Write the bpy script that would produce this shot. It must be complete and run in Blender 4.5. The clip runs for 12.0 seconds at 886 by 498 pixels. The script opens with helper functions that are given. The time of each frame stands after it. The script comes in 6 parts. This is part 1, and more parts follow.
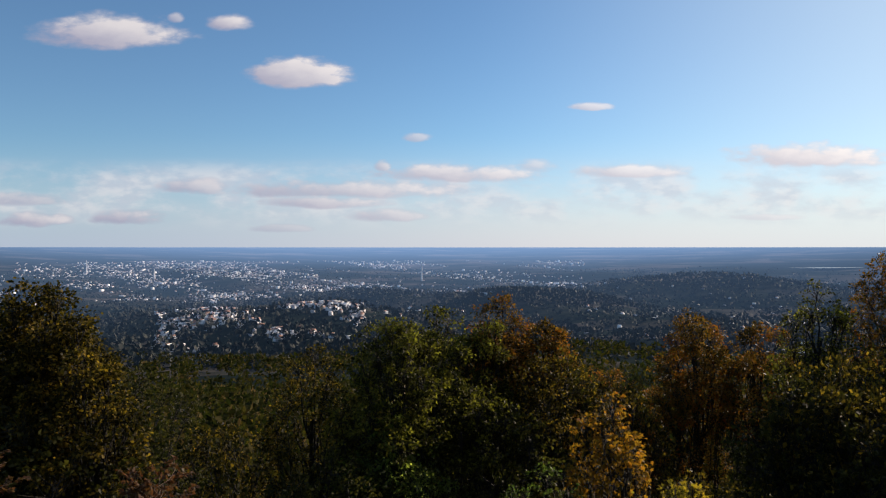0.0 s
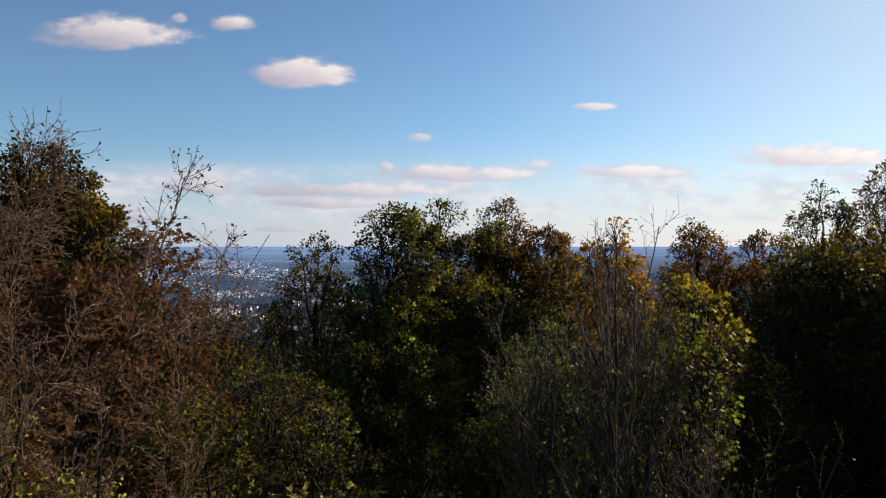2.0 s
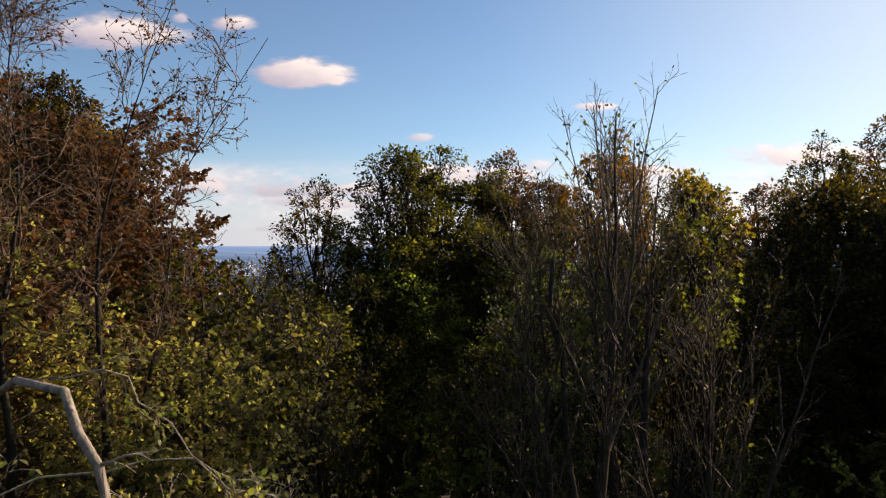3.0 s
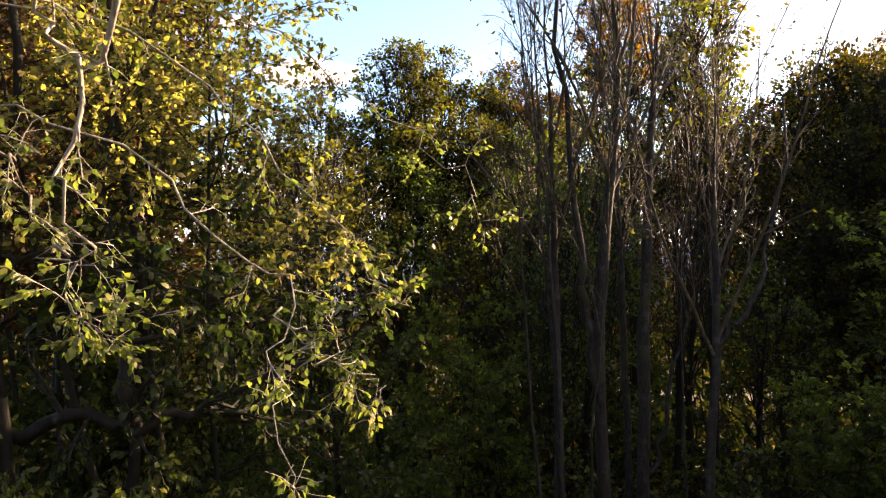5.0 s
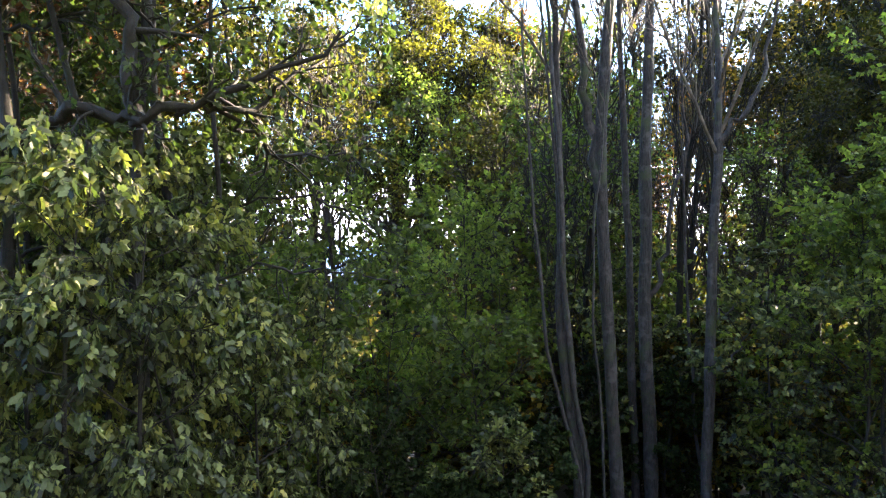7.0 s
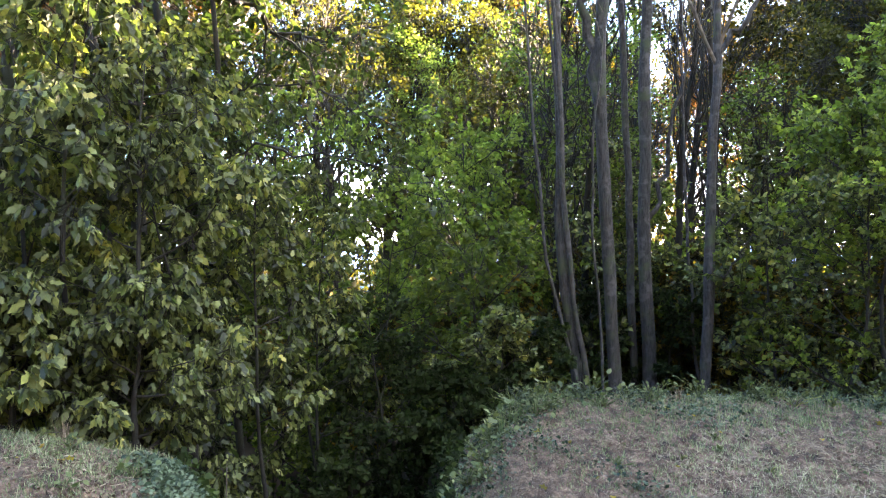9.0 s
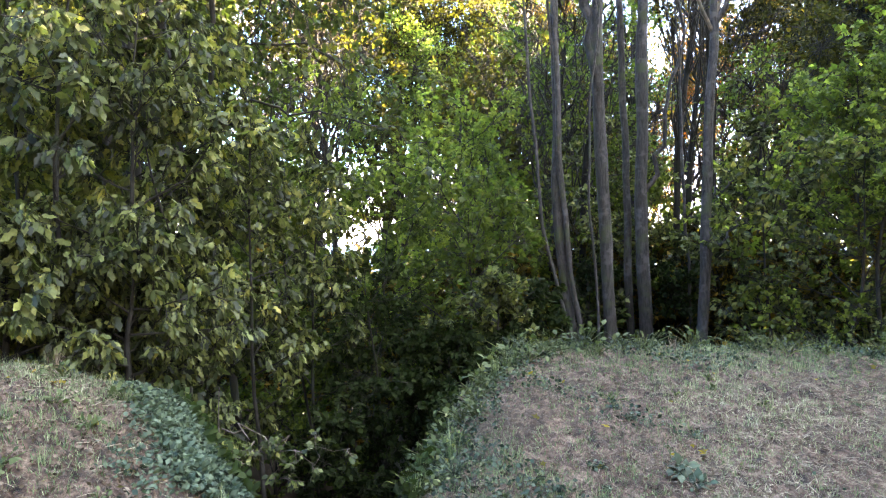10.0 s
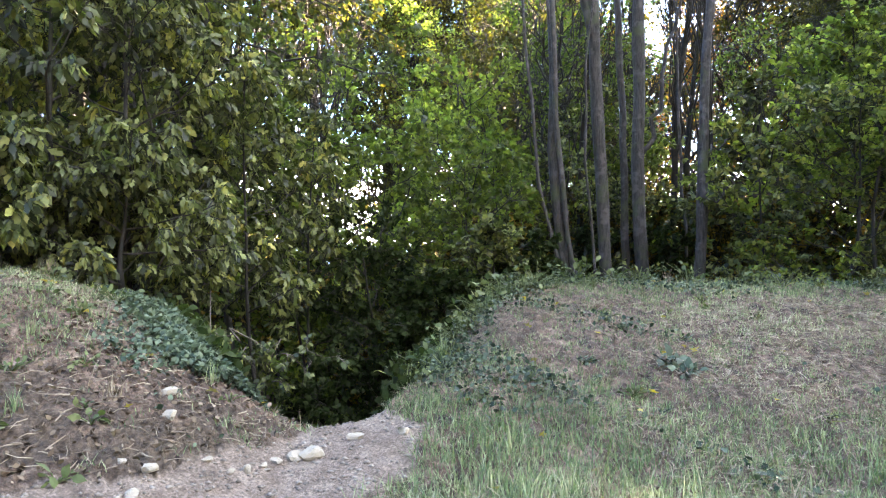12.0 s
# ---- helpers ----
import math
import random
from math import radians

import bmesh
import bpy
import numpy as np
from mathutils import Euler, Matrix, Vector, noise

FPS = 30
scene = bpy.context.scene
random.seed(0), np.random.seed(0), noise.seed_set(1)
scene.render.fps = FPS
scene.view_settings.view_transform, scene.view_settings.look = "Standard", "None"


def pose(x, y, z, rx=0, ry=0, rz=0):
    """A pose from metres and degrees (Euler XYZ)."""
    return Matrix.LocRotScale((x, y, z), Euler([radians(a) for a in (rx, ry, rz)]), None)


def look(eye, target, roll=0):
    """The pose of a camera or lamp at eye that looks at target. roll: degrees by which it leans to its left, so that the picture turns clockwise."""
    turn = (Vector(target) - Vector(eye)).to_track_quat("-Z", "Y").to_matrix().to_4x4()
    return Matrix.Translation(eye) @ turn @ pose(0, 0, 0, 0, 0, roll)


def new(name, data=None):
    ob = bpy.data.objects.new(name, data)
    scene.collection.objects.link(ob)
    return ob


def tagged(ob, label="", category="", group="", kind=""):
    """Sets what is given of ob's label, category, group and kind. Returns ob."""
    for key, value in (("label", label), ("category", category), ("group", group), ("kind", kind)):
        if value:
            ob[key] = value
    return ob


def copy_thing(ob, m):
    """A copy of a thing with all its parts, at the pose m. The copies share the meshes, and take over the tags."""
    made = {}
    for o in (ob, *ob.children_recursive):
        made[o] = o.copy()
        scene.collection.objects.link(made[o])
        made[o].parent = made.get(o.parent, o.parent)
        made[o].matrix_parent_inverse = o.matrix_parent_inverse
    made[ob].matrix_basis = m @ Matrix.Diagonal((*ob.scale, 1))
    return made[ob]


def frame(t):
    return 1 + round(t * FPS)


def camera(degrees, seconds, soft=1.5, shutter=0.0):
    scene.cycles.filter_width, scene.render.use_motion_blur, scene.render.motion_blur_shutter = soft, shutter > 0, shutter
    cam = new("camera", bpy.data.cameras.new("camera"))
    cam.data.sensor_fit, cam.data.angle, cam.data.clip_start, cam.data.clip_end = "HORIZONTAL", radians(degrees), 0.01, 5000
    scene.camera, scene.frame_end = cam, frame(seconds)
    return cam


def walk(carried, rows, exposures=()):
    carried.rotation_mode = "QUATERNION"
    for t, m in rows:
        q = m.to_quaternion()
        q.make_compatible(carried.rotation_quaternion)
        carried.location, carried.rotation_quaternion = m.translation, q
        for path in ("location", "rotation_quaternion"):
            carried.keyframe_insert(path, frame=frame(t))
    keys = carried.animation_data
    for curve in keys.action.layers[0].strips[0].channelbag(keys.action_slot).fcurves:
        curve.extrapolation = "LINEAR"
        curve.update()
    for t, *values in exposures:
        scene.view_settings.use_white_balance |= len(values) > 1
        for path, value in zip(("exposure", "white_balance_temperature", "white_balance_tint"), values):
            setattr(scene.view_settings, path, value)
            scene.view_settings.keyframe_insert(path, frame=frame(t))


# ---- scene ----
# Camera: a drone that sinks from above the tree tops to just over a grassy bank.
cam = camera(65.0, 12.0, soft=1.2)
PATH = [  # seconds, x, z, yaw
    (0.0, 0.00, 19.50, -0.55), (0.5, 0.00, 18.28, -0.48), (1.0, 0.00, 17.06, -0.42), (1.5, 0.00, 15.84, -0.36),
    (2.0, 0.00, 14.62, -0.30), (2.5, 0.01, 13.39, -0.25), (2.7, 0.02, 12.90, -0.23), (3.5, 0.05, 11.04, -0.12),
    (4.3, 0.06, 9.24, 0.0), (4.5, 0.05, 8.797, 0.0), (5.0, 0.00, 7.67, 0.0), (5.5, -0.02, 6.594, 0.0),
    (6.0, -0.02, 5.60, 0.0), (6.5, -0.03, 4.852, 0.0), (7.0, -0.03, 4.302, 0.0), (7.5, -0.03, 3.863, 0.0),
    (7.7, -0.03, 3.712, 0.0), (8.5, -0.02, 3.150, 0.0), (9.3, -0.01, 2.645, 0.0), (9.5, 0.00, 2.538, 0.0),
    (10.0, 0.04, 2.291, 0.0), (10.5, 0.065, 2.077, 0.0), (11.0, 0.083, 1.883, 0.0), (11.5, 0.092, 1.721, 0.0),
    (12.0, 0.10, 1.60, 0.0),
]
EXPOSURE = [(0.0, 0.48, 7150, 16), (2.7, 0.7, 7900, 22), (4.3, 1.65, 10400, 31), (5.0, 2.4, 10000, 28), (5.5, 3.25, 9000, 22), (6.0, 3.95, 8200, 18), (6.5, 4.3, 7600, 16),
            (7.7, 4.6, 7600, 19), (9.5, 5.35, 8200, 20), (12.0, 5.45, 8400, 22)]
walk(cam, [(t, pose(x, 0, z, 90, 0, yaw)) for t, x, z, yaw in PATH], EXPOSURE)

# ---- light: low sun ahead and to the right, blue sky with small clouds ----
SUN_AZ, SUN_EL = radians(54), radians(21)
to_sun = Vector((math.sin(SUN_AZ) * math.cos(SUN_EL), math.cos(SUN_AZ) * math.cos(SUN_EL), math.sin(SUN_EL)))
sun = new("sun", bpy.data.lights.new("sun", "SUN"))
sun.data.energy, sun.data.angle, sun.data.color = 4.8, radians(0.53), (1.0, 0.87, 0.70)
sun.matrix_world = look(to_sun * 300, (0, 0, 0))


def node(nt, kind, **values):
    n = nt.nodes.new(kind)
    for key, v in values.items():
        setattr(n, key, v)
    return n


def math_node(nt, op, a, b=None, clamp=False):
    n = node(nt, "ShaderNodeMath", operation=op, use_clamp=clamp)
    for i, v in enumerate((a, b)):
        if v is None:
            continue
        if isinstance(v, (int, float)):
            n.inputs[i].default_value = v
        else:
            nt.links.new(v, n.inputs[i])
    return n.outputs[0]


def mix_color(nt, fac, a, b, blend="MIX"):
    n = node(nt, "ShaderNodeMix", data_type="RGBA", blend_type=blend)
    for sock, v in ((n.inputs[0], fac), (n.inputs[6], a), (n.inputs[7], b)):
        if isinstance(v, (int, float)):
            sock.default_value = v
        elif isinstance(v, tuple):
            sock.default_value = (*v, 1)
        else:
            nt.links.new(v, sock)
    return n.outputs[2]


def smooth_step(nt, v, lo, hi):
    n = node(nt, "ShaderNodeMapRange", interpolation_type="SMOOTHSTEP")
    n.inputs[1].default_value, n.inputs[2].default_value = lo, hi
    nt.links.new(v, n.inputs[0])
    return n.outputs[0]


def noise_node(nt, vec, scale, detail=4.0, rough=0.55, out=0):
    n = node(nt, "ShaderNodeTexNoise")
    n.inputs["Scale"].default_value, n.inputs["Detail"].default_value, n.inputs["Roughness"].default_value = scale, detail, rough
    if vec is not None:
        nt.links.new(vec, n.inputs["Vector"])
    return n.outputs[out]


def build_sky():
    world = bpy.data.worlds.new("sky")
    scene.world = world
    world.use_nodes = True
    nt = world.node_tree
    nt.nodes.clear()
    sky = node(nt, "ShaderNodeTexSky", sky_type="NISHITA", sun_disc=False)
    sky.sun_elevation, sky.sun_rotation, sky.altitude = SUN_EL, SUN_AZ, 600
    sky.air_density, sky.dust_density, sky.ozone_density = 1.0, 0.35, 3.0
    co = node(nt, "ShaderNodeTexCoord").outputs["Generated"]
    sep = node(nt, "ShaderNodeSeparateXYZ")
    nt.links.new(co, sep.inputs[0])
    ahead = math_node(nt, "MAXIMUM", sep.outputs[1], 0.02)
    u, v = math_node(nt, "DIVIDE", sep.outputs[0], ahead), math_node(nt, "DIVIDE", sep.outputs[2], ahead)
    flat = node(nt, "ShaderNodeCombineXYZ")
    nt.links.new(u, flat.inputs[0])
    nt.links.new(math_node(nt, "MULTIPLY", v, 2.2), flat.inputs[1])
    puff = noise_node(nt, flat.outputs[0], 26, 7, 0.52)
    wisp = noise_node(nt, flat.outputs[0], 7, 6, 0.6)
    # small cumulus: direction (across, up), half width, half height, density
    clouds = [(-0.4785, 0.3079, 0.1219, 0.0260, 1.10), (-0.3079, 0.3258, 0.0374, 0.0130, 1.00), (-0.2063, 0.2526, 0.0796, 0.0227, 1.30), (-0.3851, 0.3323, 0.0138, 0.0081, 0.70),
              (0.2120, 0.2071, 0.0357, 0.0057, 0.80), (-0.0398, 0.1617, 0.0244, 0.0073, 0.65), (0.5410, 0.1357, 0.1503, 0.0195, 1.00), (0.2729, 0.1137, 0.1015, 0.0097, 0.85),
              (-0.0885, 0.1210, 0.0146, 0.0097, 0.80), (0.0292, 0.1097, 0.1503, 0.0130, 0.90), (-0.1413, 0.0861, 0.1868, 0.0146, 0.85), (-0.1738, 0.0690, 0.0975, 0.0097, 0.85),
              (-0.0764, 0.0496, 0.0650, 0.0097, 0.75), (-0.3607, 0.0902, 0.0569, 0.0114, 0.75), (0.1348, 0.1194, 0.0406, 0.0106, 0.65), (-0.5881, 0.0431, 0.0585, 0.0106, 0.90),
              (-0.4460, 0.0463, 0.0609, 0.0114, 0.90), (-0.6044, 0.0723, 0.0731, 0.0097, 0.6), (-0.2307, 0.0317, 0.0487, 0.0065, 0.5), (0.4598, 0.0479, 0.0650, 0.0049, 0.5)]
    mask, shade = 0.0, 0.0
    for k, (cu, cv, a, b, dense) in enumerate(clouds):
        cu, cv, b = cu + 0.012, cv - 0.003, b * 1.3
        dx = math_node(nt, "DIVIDE", math_node(nt, "SUBTRACT", u, cu), a)
        dy = math_node(nt, "DIVIDE", math_node(nt, "SUBTRACT", v, cv), b)
        low = math_node(nt, "MAXIMUM", dy, math_node(nt, "MULTIPLY", dy, -1.5))  # flat bases
        d = math_node(nt, "ADD", math_node(nt, "MULTIPLY", dx, dx), math_node(nt, "MULTIPLY", low, low))
        rough = math_node(nt, "ADD", math_node(nt, "MULTIPLY", math_node(nt, "SUBTRACT", puff, 0.5), 1.5 if k < 4 else 2.1), math_node(nt, "MULTIPLY", math_node(nt, "SUBTRACT", wisp, 0.5), 1.7))
        m = smooth_step(nt, math_node(nt, "ADD", math_node(nt, "SUBTRACT", 1.0, d), rough), -0.1, 0.9)
        m = math_node(nt, "MULTIPLY", m, dense, True)
        up = smooth_step(nt, math_node(nt, "ADD", math_node(nt, "ADD", dy, math_node(nt, "MULTIPLY", dx, 0.8)), math_node(nt, "MULTIPLY", rough, 0.5)), -0.8, 0.9)
        shade = math_node(nt, "MAXIMUM", shade, math_node(nt, "MULTIPLY", m, up))
        mask = math_node(nt, "MAXIMUM", mask, m)
    haze = math_node(nt, "SUBTRACT", 1.0, smooth_step(nt, v, -0.02, 0.17))
    haze = math_node(nt, "MULTIPLY", haze, 0.9)
    col = mix_color(nt, haze, mix_color(nt, 1.0, sky.outputs[0], (0.73, 1.0, 1.13), "MULTIPLY"), mix_color(nt, smooth_step(nt, u, -0.6, 0.45), (3.5, 4.5, 6.1), (5.9, 6.25, 7.2)))
    col = mix_color(nt, math_node(nt, "MULTIPLY", smooth_step(nt, u, 0.0, 0.8), 0.45), col, (5.6, 6.85, 7.6))
    veil = math_node(nt, "MULTIPLY", smooth_step(nt, v, 0.02, 0.07), math_node(nt, "SUBTRACT", 1.0, smooth_step(nt, v, 0.10, 0.135)))
    veil = math_node(nt, "MULTIPLY", veil, math_node(nt, "MULTIPLY", smooth_step(nt, wisp, 0.36, 0.62), 0.6))
    col = mix_color(nt, veil, col, mix_color(nt, smooth_step(nt, puff, 0.4, 0.6), (4.8, 5.3, 6.3), (6.5, 6.7, 7.2)))
    cloud_col = mix_color(nt, shade, mix_color(nt, smooth_step(nt, u, -0.5, 0.5), (2.9, 3.2, 4.5), (5.2, 5.5, 6.4)), mix_color(nt, smooth_step(nt, u, -0.5, 0.5), (5.9, 6.1, 6.6), (8.0, 8.2, 8.5)))
    col = mix_color(nt, mask, col, cloud_col)
    bg = node(nt, "ShaderNodeBackground")
    bg.inputs[1].default_value = 0.084
    nt.links.new(col, bg.inputs[0])
    nt.links.new(bg.outputs[0], node(nt, "ShaderNodeOutputWorld").inputs[0])


build_sky()


# ---- materials ----
def material(name):
    mat = bpy.data.materials.new(name)
    mat.use_nodes = True
    nt = mat.node_tree
    nt.nodes.clear()
    out = node(nt, "ShaderNodeOutputMaterial")
    bsdf = node(nt, "ShaderNodeBsdfPrincipled")
    nt.links.new(bsdf.outputs[0], out.inputs[0])
    bsdf.inputs["Roughness"].default_value = 0.8
    bsdf.inputs["Specular IOR Level"].default_value = 0.3
    return mat, nt, bsdf, out


def ramp(nt, fac, stops):
    n = node(nt, "ShaderNodeValToRGB")
    while len(n.color_ramp.elements) < len(stops):
        n.color_ramp.elements.new(0.5)
    for e, (at, c) in zip(n.color_ramp.elements, stops):
        e.position, e.color = at, (*c, 1)
    nt.links.new(fac, n.inputs[0])
    return n.outputs[0]


def bump(nt, bsdf, height, strength, distance):
    n = node(nt, "ShaderNodeBump")
    n.inputs["Strength"].default_value, n.inputs["Distance"].default_value = strength, distance
    nt.links.new(height, n.inputs["Height"])
    nt.links.new(n.outputs[0], bsdf.inputs["Normal"])


def leaf_material(name, stops, through_light=0.5, rough=0.5, gloss=0.18, glow=1.0, lit=(1.36, 1.82, 0.9)):
    mat, nt, bsdf, out = material(name)
    rnd = node(nt, "ShaderNodeNewGeometry").outputs["Random Per Island"]
    co = node(nt, "ShaderNodeTexCoord").outputs["Object"]
    patch = noise_node(nt, co, 0.55, 3)
    fac = math_node(nt, "ADD", math_node(nt, "MULTIPLY", rnd, 0.6), math_node(nt, "MULTIPLY", math_node(nt, "SUBTRACT", patch, 0.3), 1.0), True)
    col = ramp(nt, fac, stops)
    spots = noise_node(nt, co, 40, 3)
    col = mix_color(nt, 0.6, col, ramp(nt, spots, [(0.3, (0.6, 0.55, 0.5)), (0.65, (1.15, 1.15, 1.1))]), "MULTIPLY")
    col = mix_color(nt, 1.0, col, (0.71, 0.71, 0.71), "MULTIPLY")
    nt.links.new(col, bsdf.inputs["Base Color"])
    bsdf.inputs["Roughness"].default_value = rough
    bsdf.inputs["Specular IOR Level"].default_value = gloss
    tr = node(nt, "ShaderNodeBsdfTranslucent")
    nt.links.new(mix_color(nt, 1.0, col, tuple(c * glow for c in lit), "MULTIPLY"), tr.inputs[0])
    mx = node(nt, "ShaderNodeMixShader")
    mx.inputs[0].default_value = through_light
    nt.links.new(bsdf.outputs[0], mx.inputs[1])
    nt.links.new(tr.outputs[0], mx.inputs[2])
    nt.links.new(mx.outputs[0], out.inputs[0])
    return mat


def bark_material(name, dark, light, scale=9.0):
    mat, nt, bsdf, out = material(name)
    co = node(nt, "ShaderNodeTexCoord").outputs["Object"]
    mp = node(nt, "ShaderNodeMapping")
    mp.inputs["Scale"].default_value = (1, 1, 0.18)
    nt.links.new(co, mp.inputs[0])
    grain = noise_node(nt, mp.outputs[0], scale * 3, 6, 0.65)
    blot = noise_node(nt, co, scale * 0.5, 4)
    col = ramp(nt, grain, [(0.3, dark), (0.62, light)])
    col = mix_color(nt, smooth_step(nt, blot, 0.5, 0.68), col, tuple(c * 1.6 for c in light))
    col = mix_color(nt, smooth_step(nt, noise_node(nt, co, scale * 0.22, 3), 0.52, 0.7), col, (light[0] * 0.9, light[1] * 1.25, light[2] * 0.6))
    nt.links.new(col, bsdf.inputs["Base Color"])
    bump(nt, bsdf, grain, 0.7, 0.02)
    return mat


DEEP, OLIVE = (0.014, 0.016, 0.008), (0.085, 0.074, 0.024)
YELLOW, GOLD, RUST, BROWN = (0.19, 0.19, 0.048), (0.20, 0.150, 0.035), (0.13, 0.056, 0.026), (0.105, 0.064, 0.038)
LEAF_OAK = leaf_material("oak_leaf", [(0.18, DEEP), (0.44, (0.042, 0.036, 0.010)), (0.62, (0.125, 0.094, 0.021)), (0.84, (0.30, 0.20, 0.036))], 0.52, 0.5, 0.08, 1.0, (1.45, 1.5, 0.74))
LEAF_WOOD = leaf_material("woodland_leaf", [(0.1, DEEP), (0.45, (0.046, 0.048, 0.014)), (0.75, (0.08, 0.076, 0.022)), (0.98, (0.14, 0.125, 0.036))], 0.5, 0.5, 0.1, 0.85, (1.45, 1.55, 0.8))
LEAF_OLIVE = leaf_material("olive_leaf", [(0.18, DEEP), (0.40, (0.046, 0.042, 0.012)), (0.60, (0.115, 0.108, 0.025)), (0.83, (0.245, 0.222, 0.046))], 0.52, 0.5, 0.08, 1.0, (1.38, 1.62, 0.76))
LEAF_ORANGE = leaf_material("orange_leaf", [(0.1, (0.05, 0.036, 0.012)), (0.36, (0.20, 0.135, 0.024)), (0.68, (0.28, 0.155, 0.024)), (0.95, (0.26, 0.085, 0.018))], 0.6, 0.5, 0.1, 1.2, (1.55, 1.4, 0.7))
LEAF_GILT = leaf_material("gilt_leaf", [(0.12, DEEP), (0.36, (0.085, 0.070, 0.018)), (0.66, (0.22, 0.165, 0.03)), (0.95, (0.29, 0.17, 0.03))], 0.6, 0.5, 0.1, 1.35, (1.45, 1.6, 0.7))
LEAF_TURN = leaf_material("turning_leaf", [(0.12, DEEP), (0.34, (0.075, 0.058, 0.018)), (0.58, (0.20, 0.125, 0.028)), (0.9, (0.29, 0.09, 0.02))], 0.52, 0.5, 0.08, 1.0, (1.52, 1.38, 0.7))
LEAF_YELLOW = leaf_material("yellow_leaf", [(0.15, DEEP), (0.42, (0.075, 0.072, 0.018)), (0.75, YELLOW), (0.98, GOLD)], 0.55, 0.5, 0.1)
LEAF_BROWN = leaf_material("brown_leaf", [(0.1, OLIVE), (0.3, BROWN), (0.68, RUST), (0.97, GOLD)], 0.5, 0.5, 0.18, 1.0, (1.6, 1.35, 0.85))
LEAF_BUSH = leaf_material("maple_leaf", [(0.2, (0.008, 0.014, 0.006)), (0.5, (0.068, 0.086, 0.030)), (0.74, (0.165, 0.185, 0.066)), (0.97, (0.46, 0.39, 0.10))], 0.32, 0.5, 0.25)
# brighter maple leaf that imitates sun on the thicket's top
LEAF_SUNLIT = leaf_material("sunlit_maple_leaf", [(0.15, (0.05, 0.06, 0.02)), (0.42, (0.13, 0.145, 0.046)), (0.7, (0.29, 0.28, 0.08)), (0.97, (0.48, 0.40, 0.10))], 0.45, 0.5, 0.25)
LEAF_WEED = leaf_material("weed_leaf", [(0.1, (0.035, 0.052, 0.024)), (0.5, (0.075, 0.100, 0.045)), (0.95, (0.14, 0.15, 0.075))], 0.25, 0.6, 0.12)
# boosted see-through colour stands in for light from behind the leaves
LEAF_BACKLIT = leaf_material("backlit_leaf", [(0.1, (0.026, 0.040, 0.012)), (0.4, (0.066, 0.080, 0.022)), (0.75, (0.150, 0.158, 0.044)), (0.97, (0.22, 0.21, 0.065))], 0.62, 0.5, 0.3, 2.1)
LEAF_GOLDEN = leaf_material("golden_leaf", [(0.1, (0.060, 0.060, 0.028)), (0.35, (0.190, 0.155, 0.066)), (0.65, (0.34, 0.255, 0.105)), (0.95, (0.40, 0.25, 0.11))], 0.58, 0.5, 0.18, 1.55)
LEAF_SPRIG = leaf_material("sprig_leaf", [(0.1, (0.060, 0.080, 0.026)), (0.35, (0.15, 0.175, 0.052)), (0.65, (0.28, 0.265, 0.080)), (0.95, (0.38, 0.27, 0.09))], 0.5, 0.45, 0.3, 1.0)
LEAF_GREEN = leaf_material("green_leaf", [(0.1, (0.030, 0.046, 0.016)), (0.5, (0.082, 0.108, 0.028)), (0.9, (0.165, 0.180, 0.042))], 0.55)
# leaf green darkened towards black to imitate deep shade in the gully
LEAF_DEEP_SHADE = leaf_material("shade_leaf", [(0.1, (0.008, 0.012, 0.005)), (0.5, (0.018, 0.030, 0.011)), (0.95, (0.045, 0.062, 0.022))], 0.3, 0.6, 0.05)
# beech green darkened to imitate the shade below the sunlit crowns
LEAF_SHADE = leaf_material("shaded_beech_leaf", [(0.1, (0.016, 0.026, 0.010)), (0.5, (0.048, 0.066, 0.021)), (0.95, (0.115, 0.130, 0.042))], 0.48)
LEAF_DEAD = leaf_material("dead_leaf", [(0.1, (0.022, 0.015, 0.011)), (0.45, (0.075, 0.052, 0.038)), (0.75, (0.16, 0.12, 0.092)), (0.97, (0.34, 0.27, 0.21))], 0.1, 0.8)
LEAF_FAR = leaf_material("woodland_canopy", [(0.1, (0.014, 0.017, 0.007)), (0.45, (0.038, 0.040, 0.013)), (0.7, (0.080, 0.062, 0.018)), (0.95, (0.13, 0.075, 0.022))], 0.25, 0.8, 0.05)
LEAF_IVY = leaf_material("ivy_leaf", [(0.15, (0.010, 0.020, 0.015)), (0.5, (0.040, 0.064, 0.044)), (0.95, (0.11, 0.145, 0.098))], 0.12, 0.5, 0.12)
BARK_GREY = bark_material("grey_bark", (0.0025, 0.0022, 0.0024), (0.032, 0.029, 0.030), 11.0)
# near-black bark colour stands in for trunks and limbs in shade
BARK_SHADED = bark_material("shaded_bark", (0.003, 0.0026, 0.0022), (0.011, 0.0095, 0.0082))
BARK_BROWN = bark_material("brown_bark", (0.016, 0.013, 0.010), (0.070, 0.056, 0.045))
BARK_TWIG = bark_material("twig_bark", (0.045, 0.030, 0.023), (0.145, 0.100, 0.076))
BARK_PALE = bark_material("pale_bark", (0.08, 0.07, 0.06), (0.27, 0.24, 0.21))


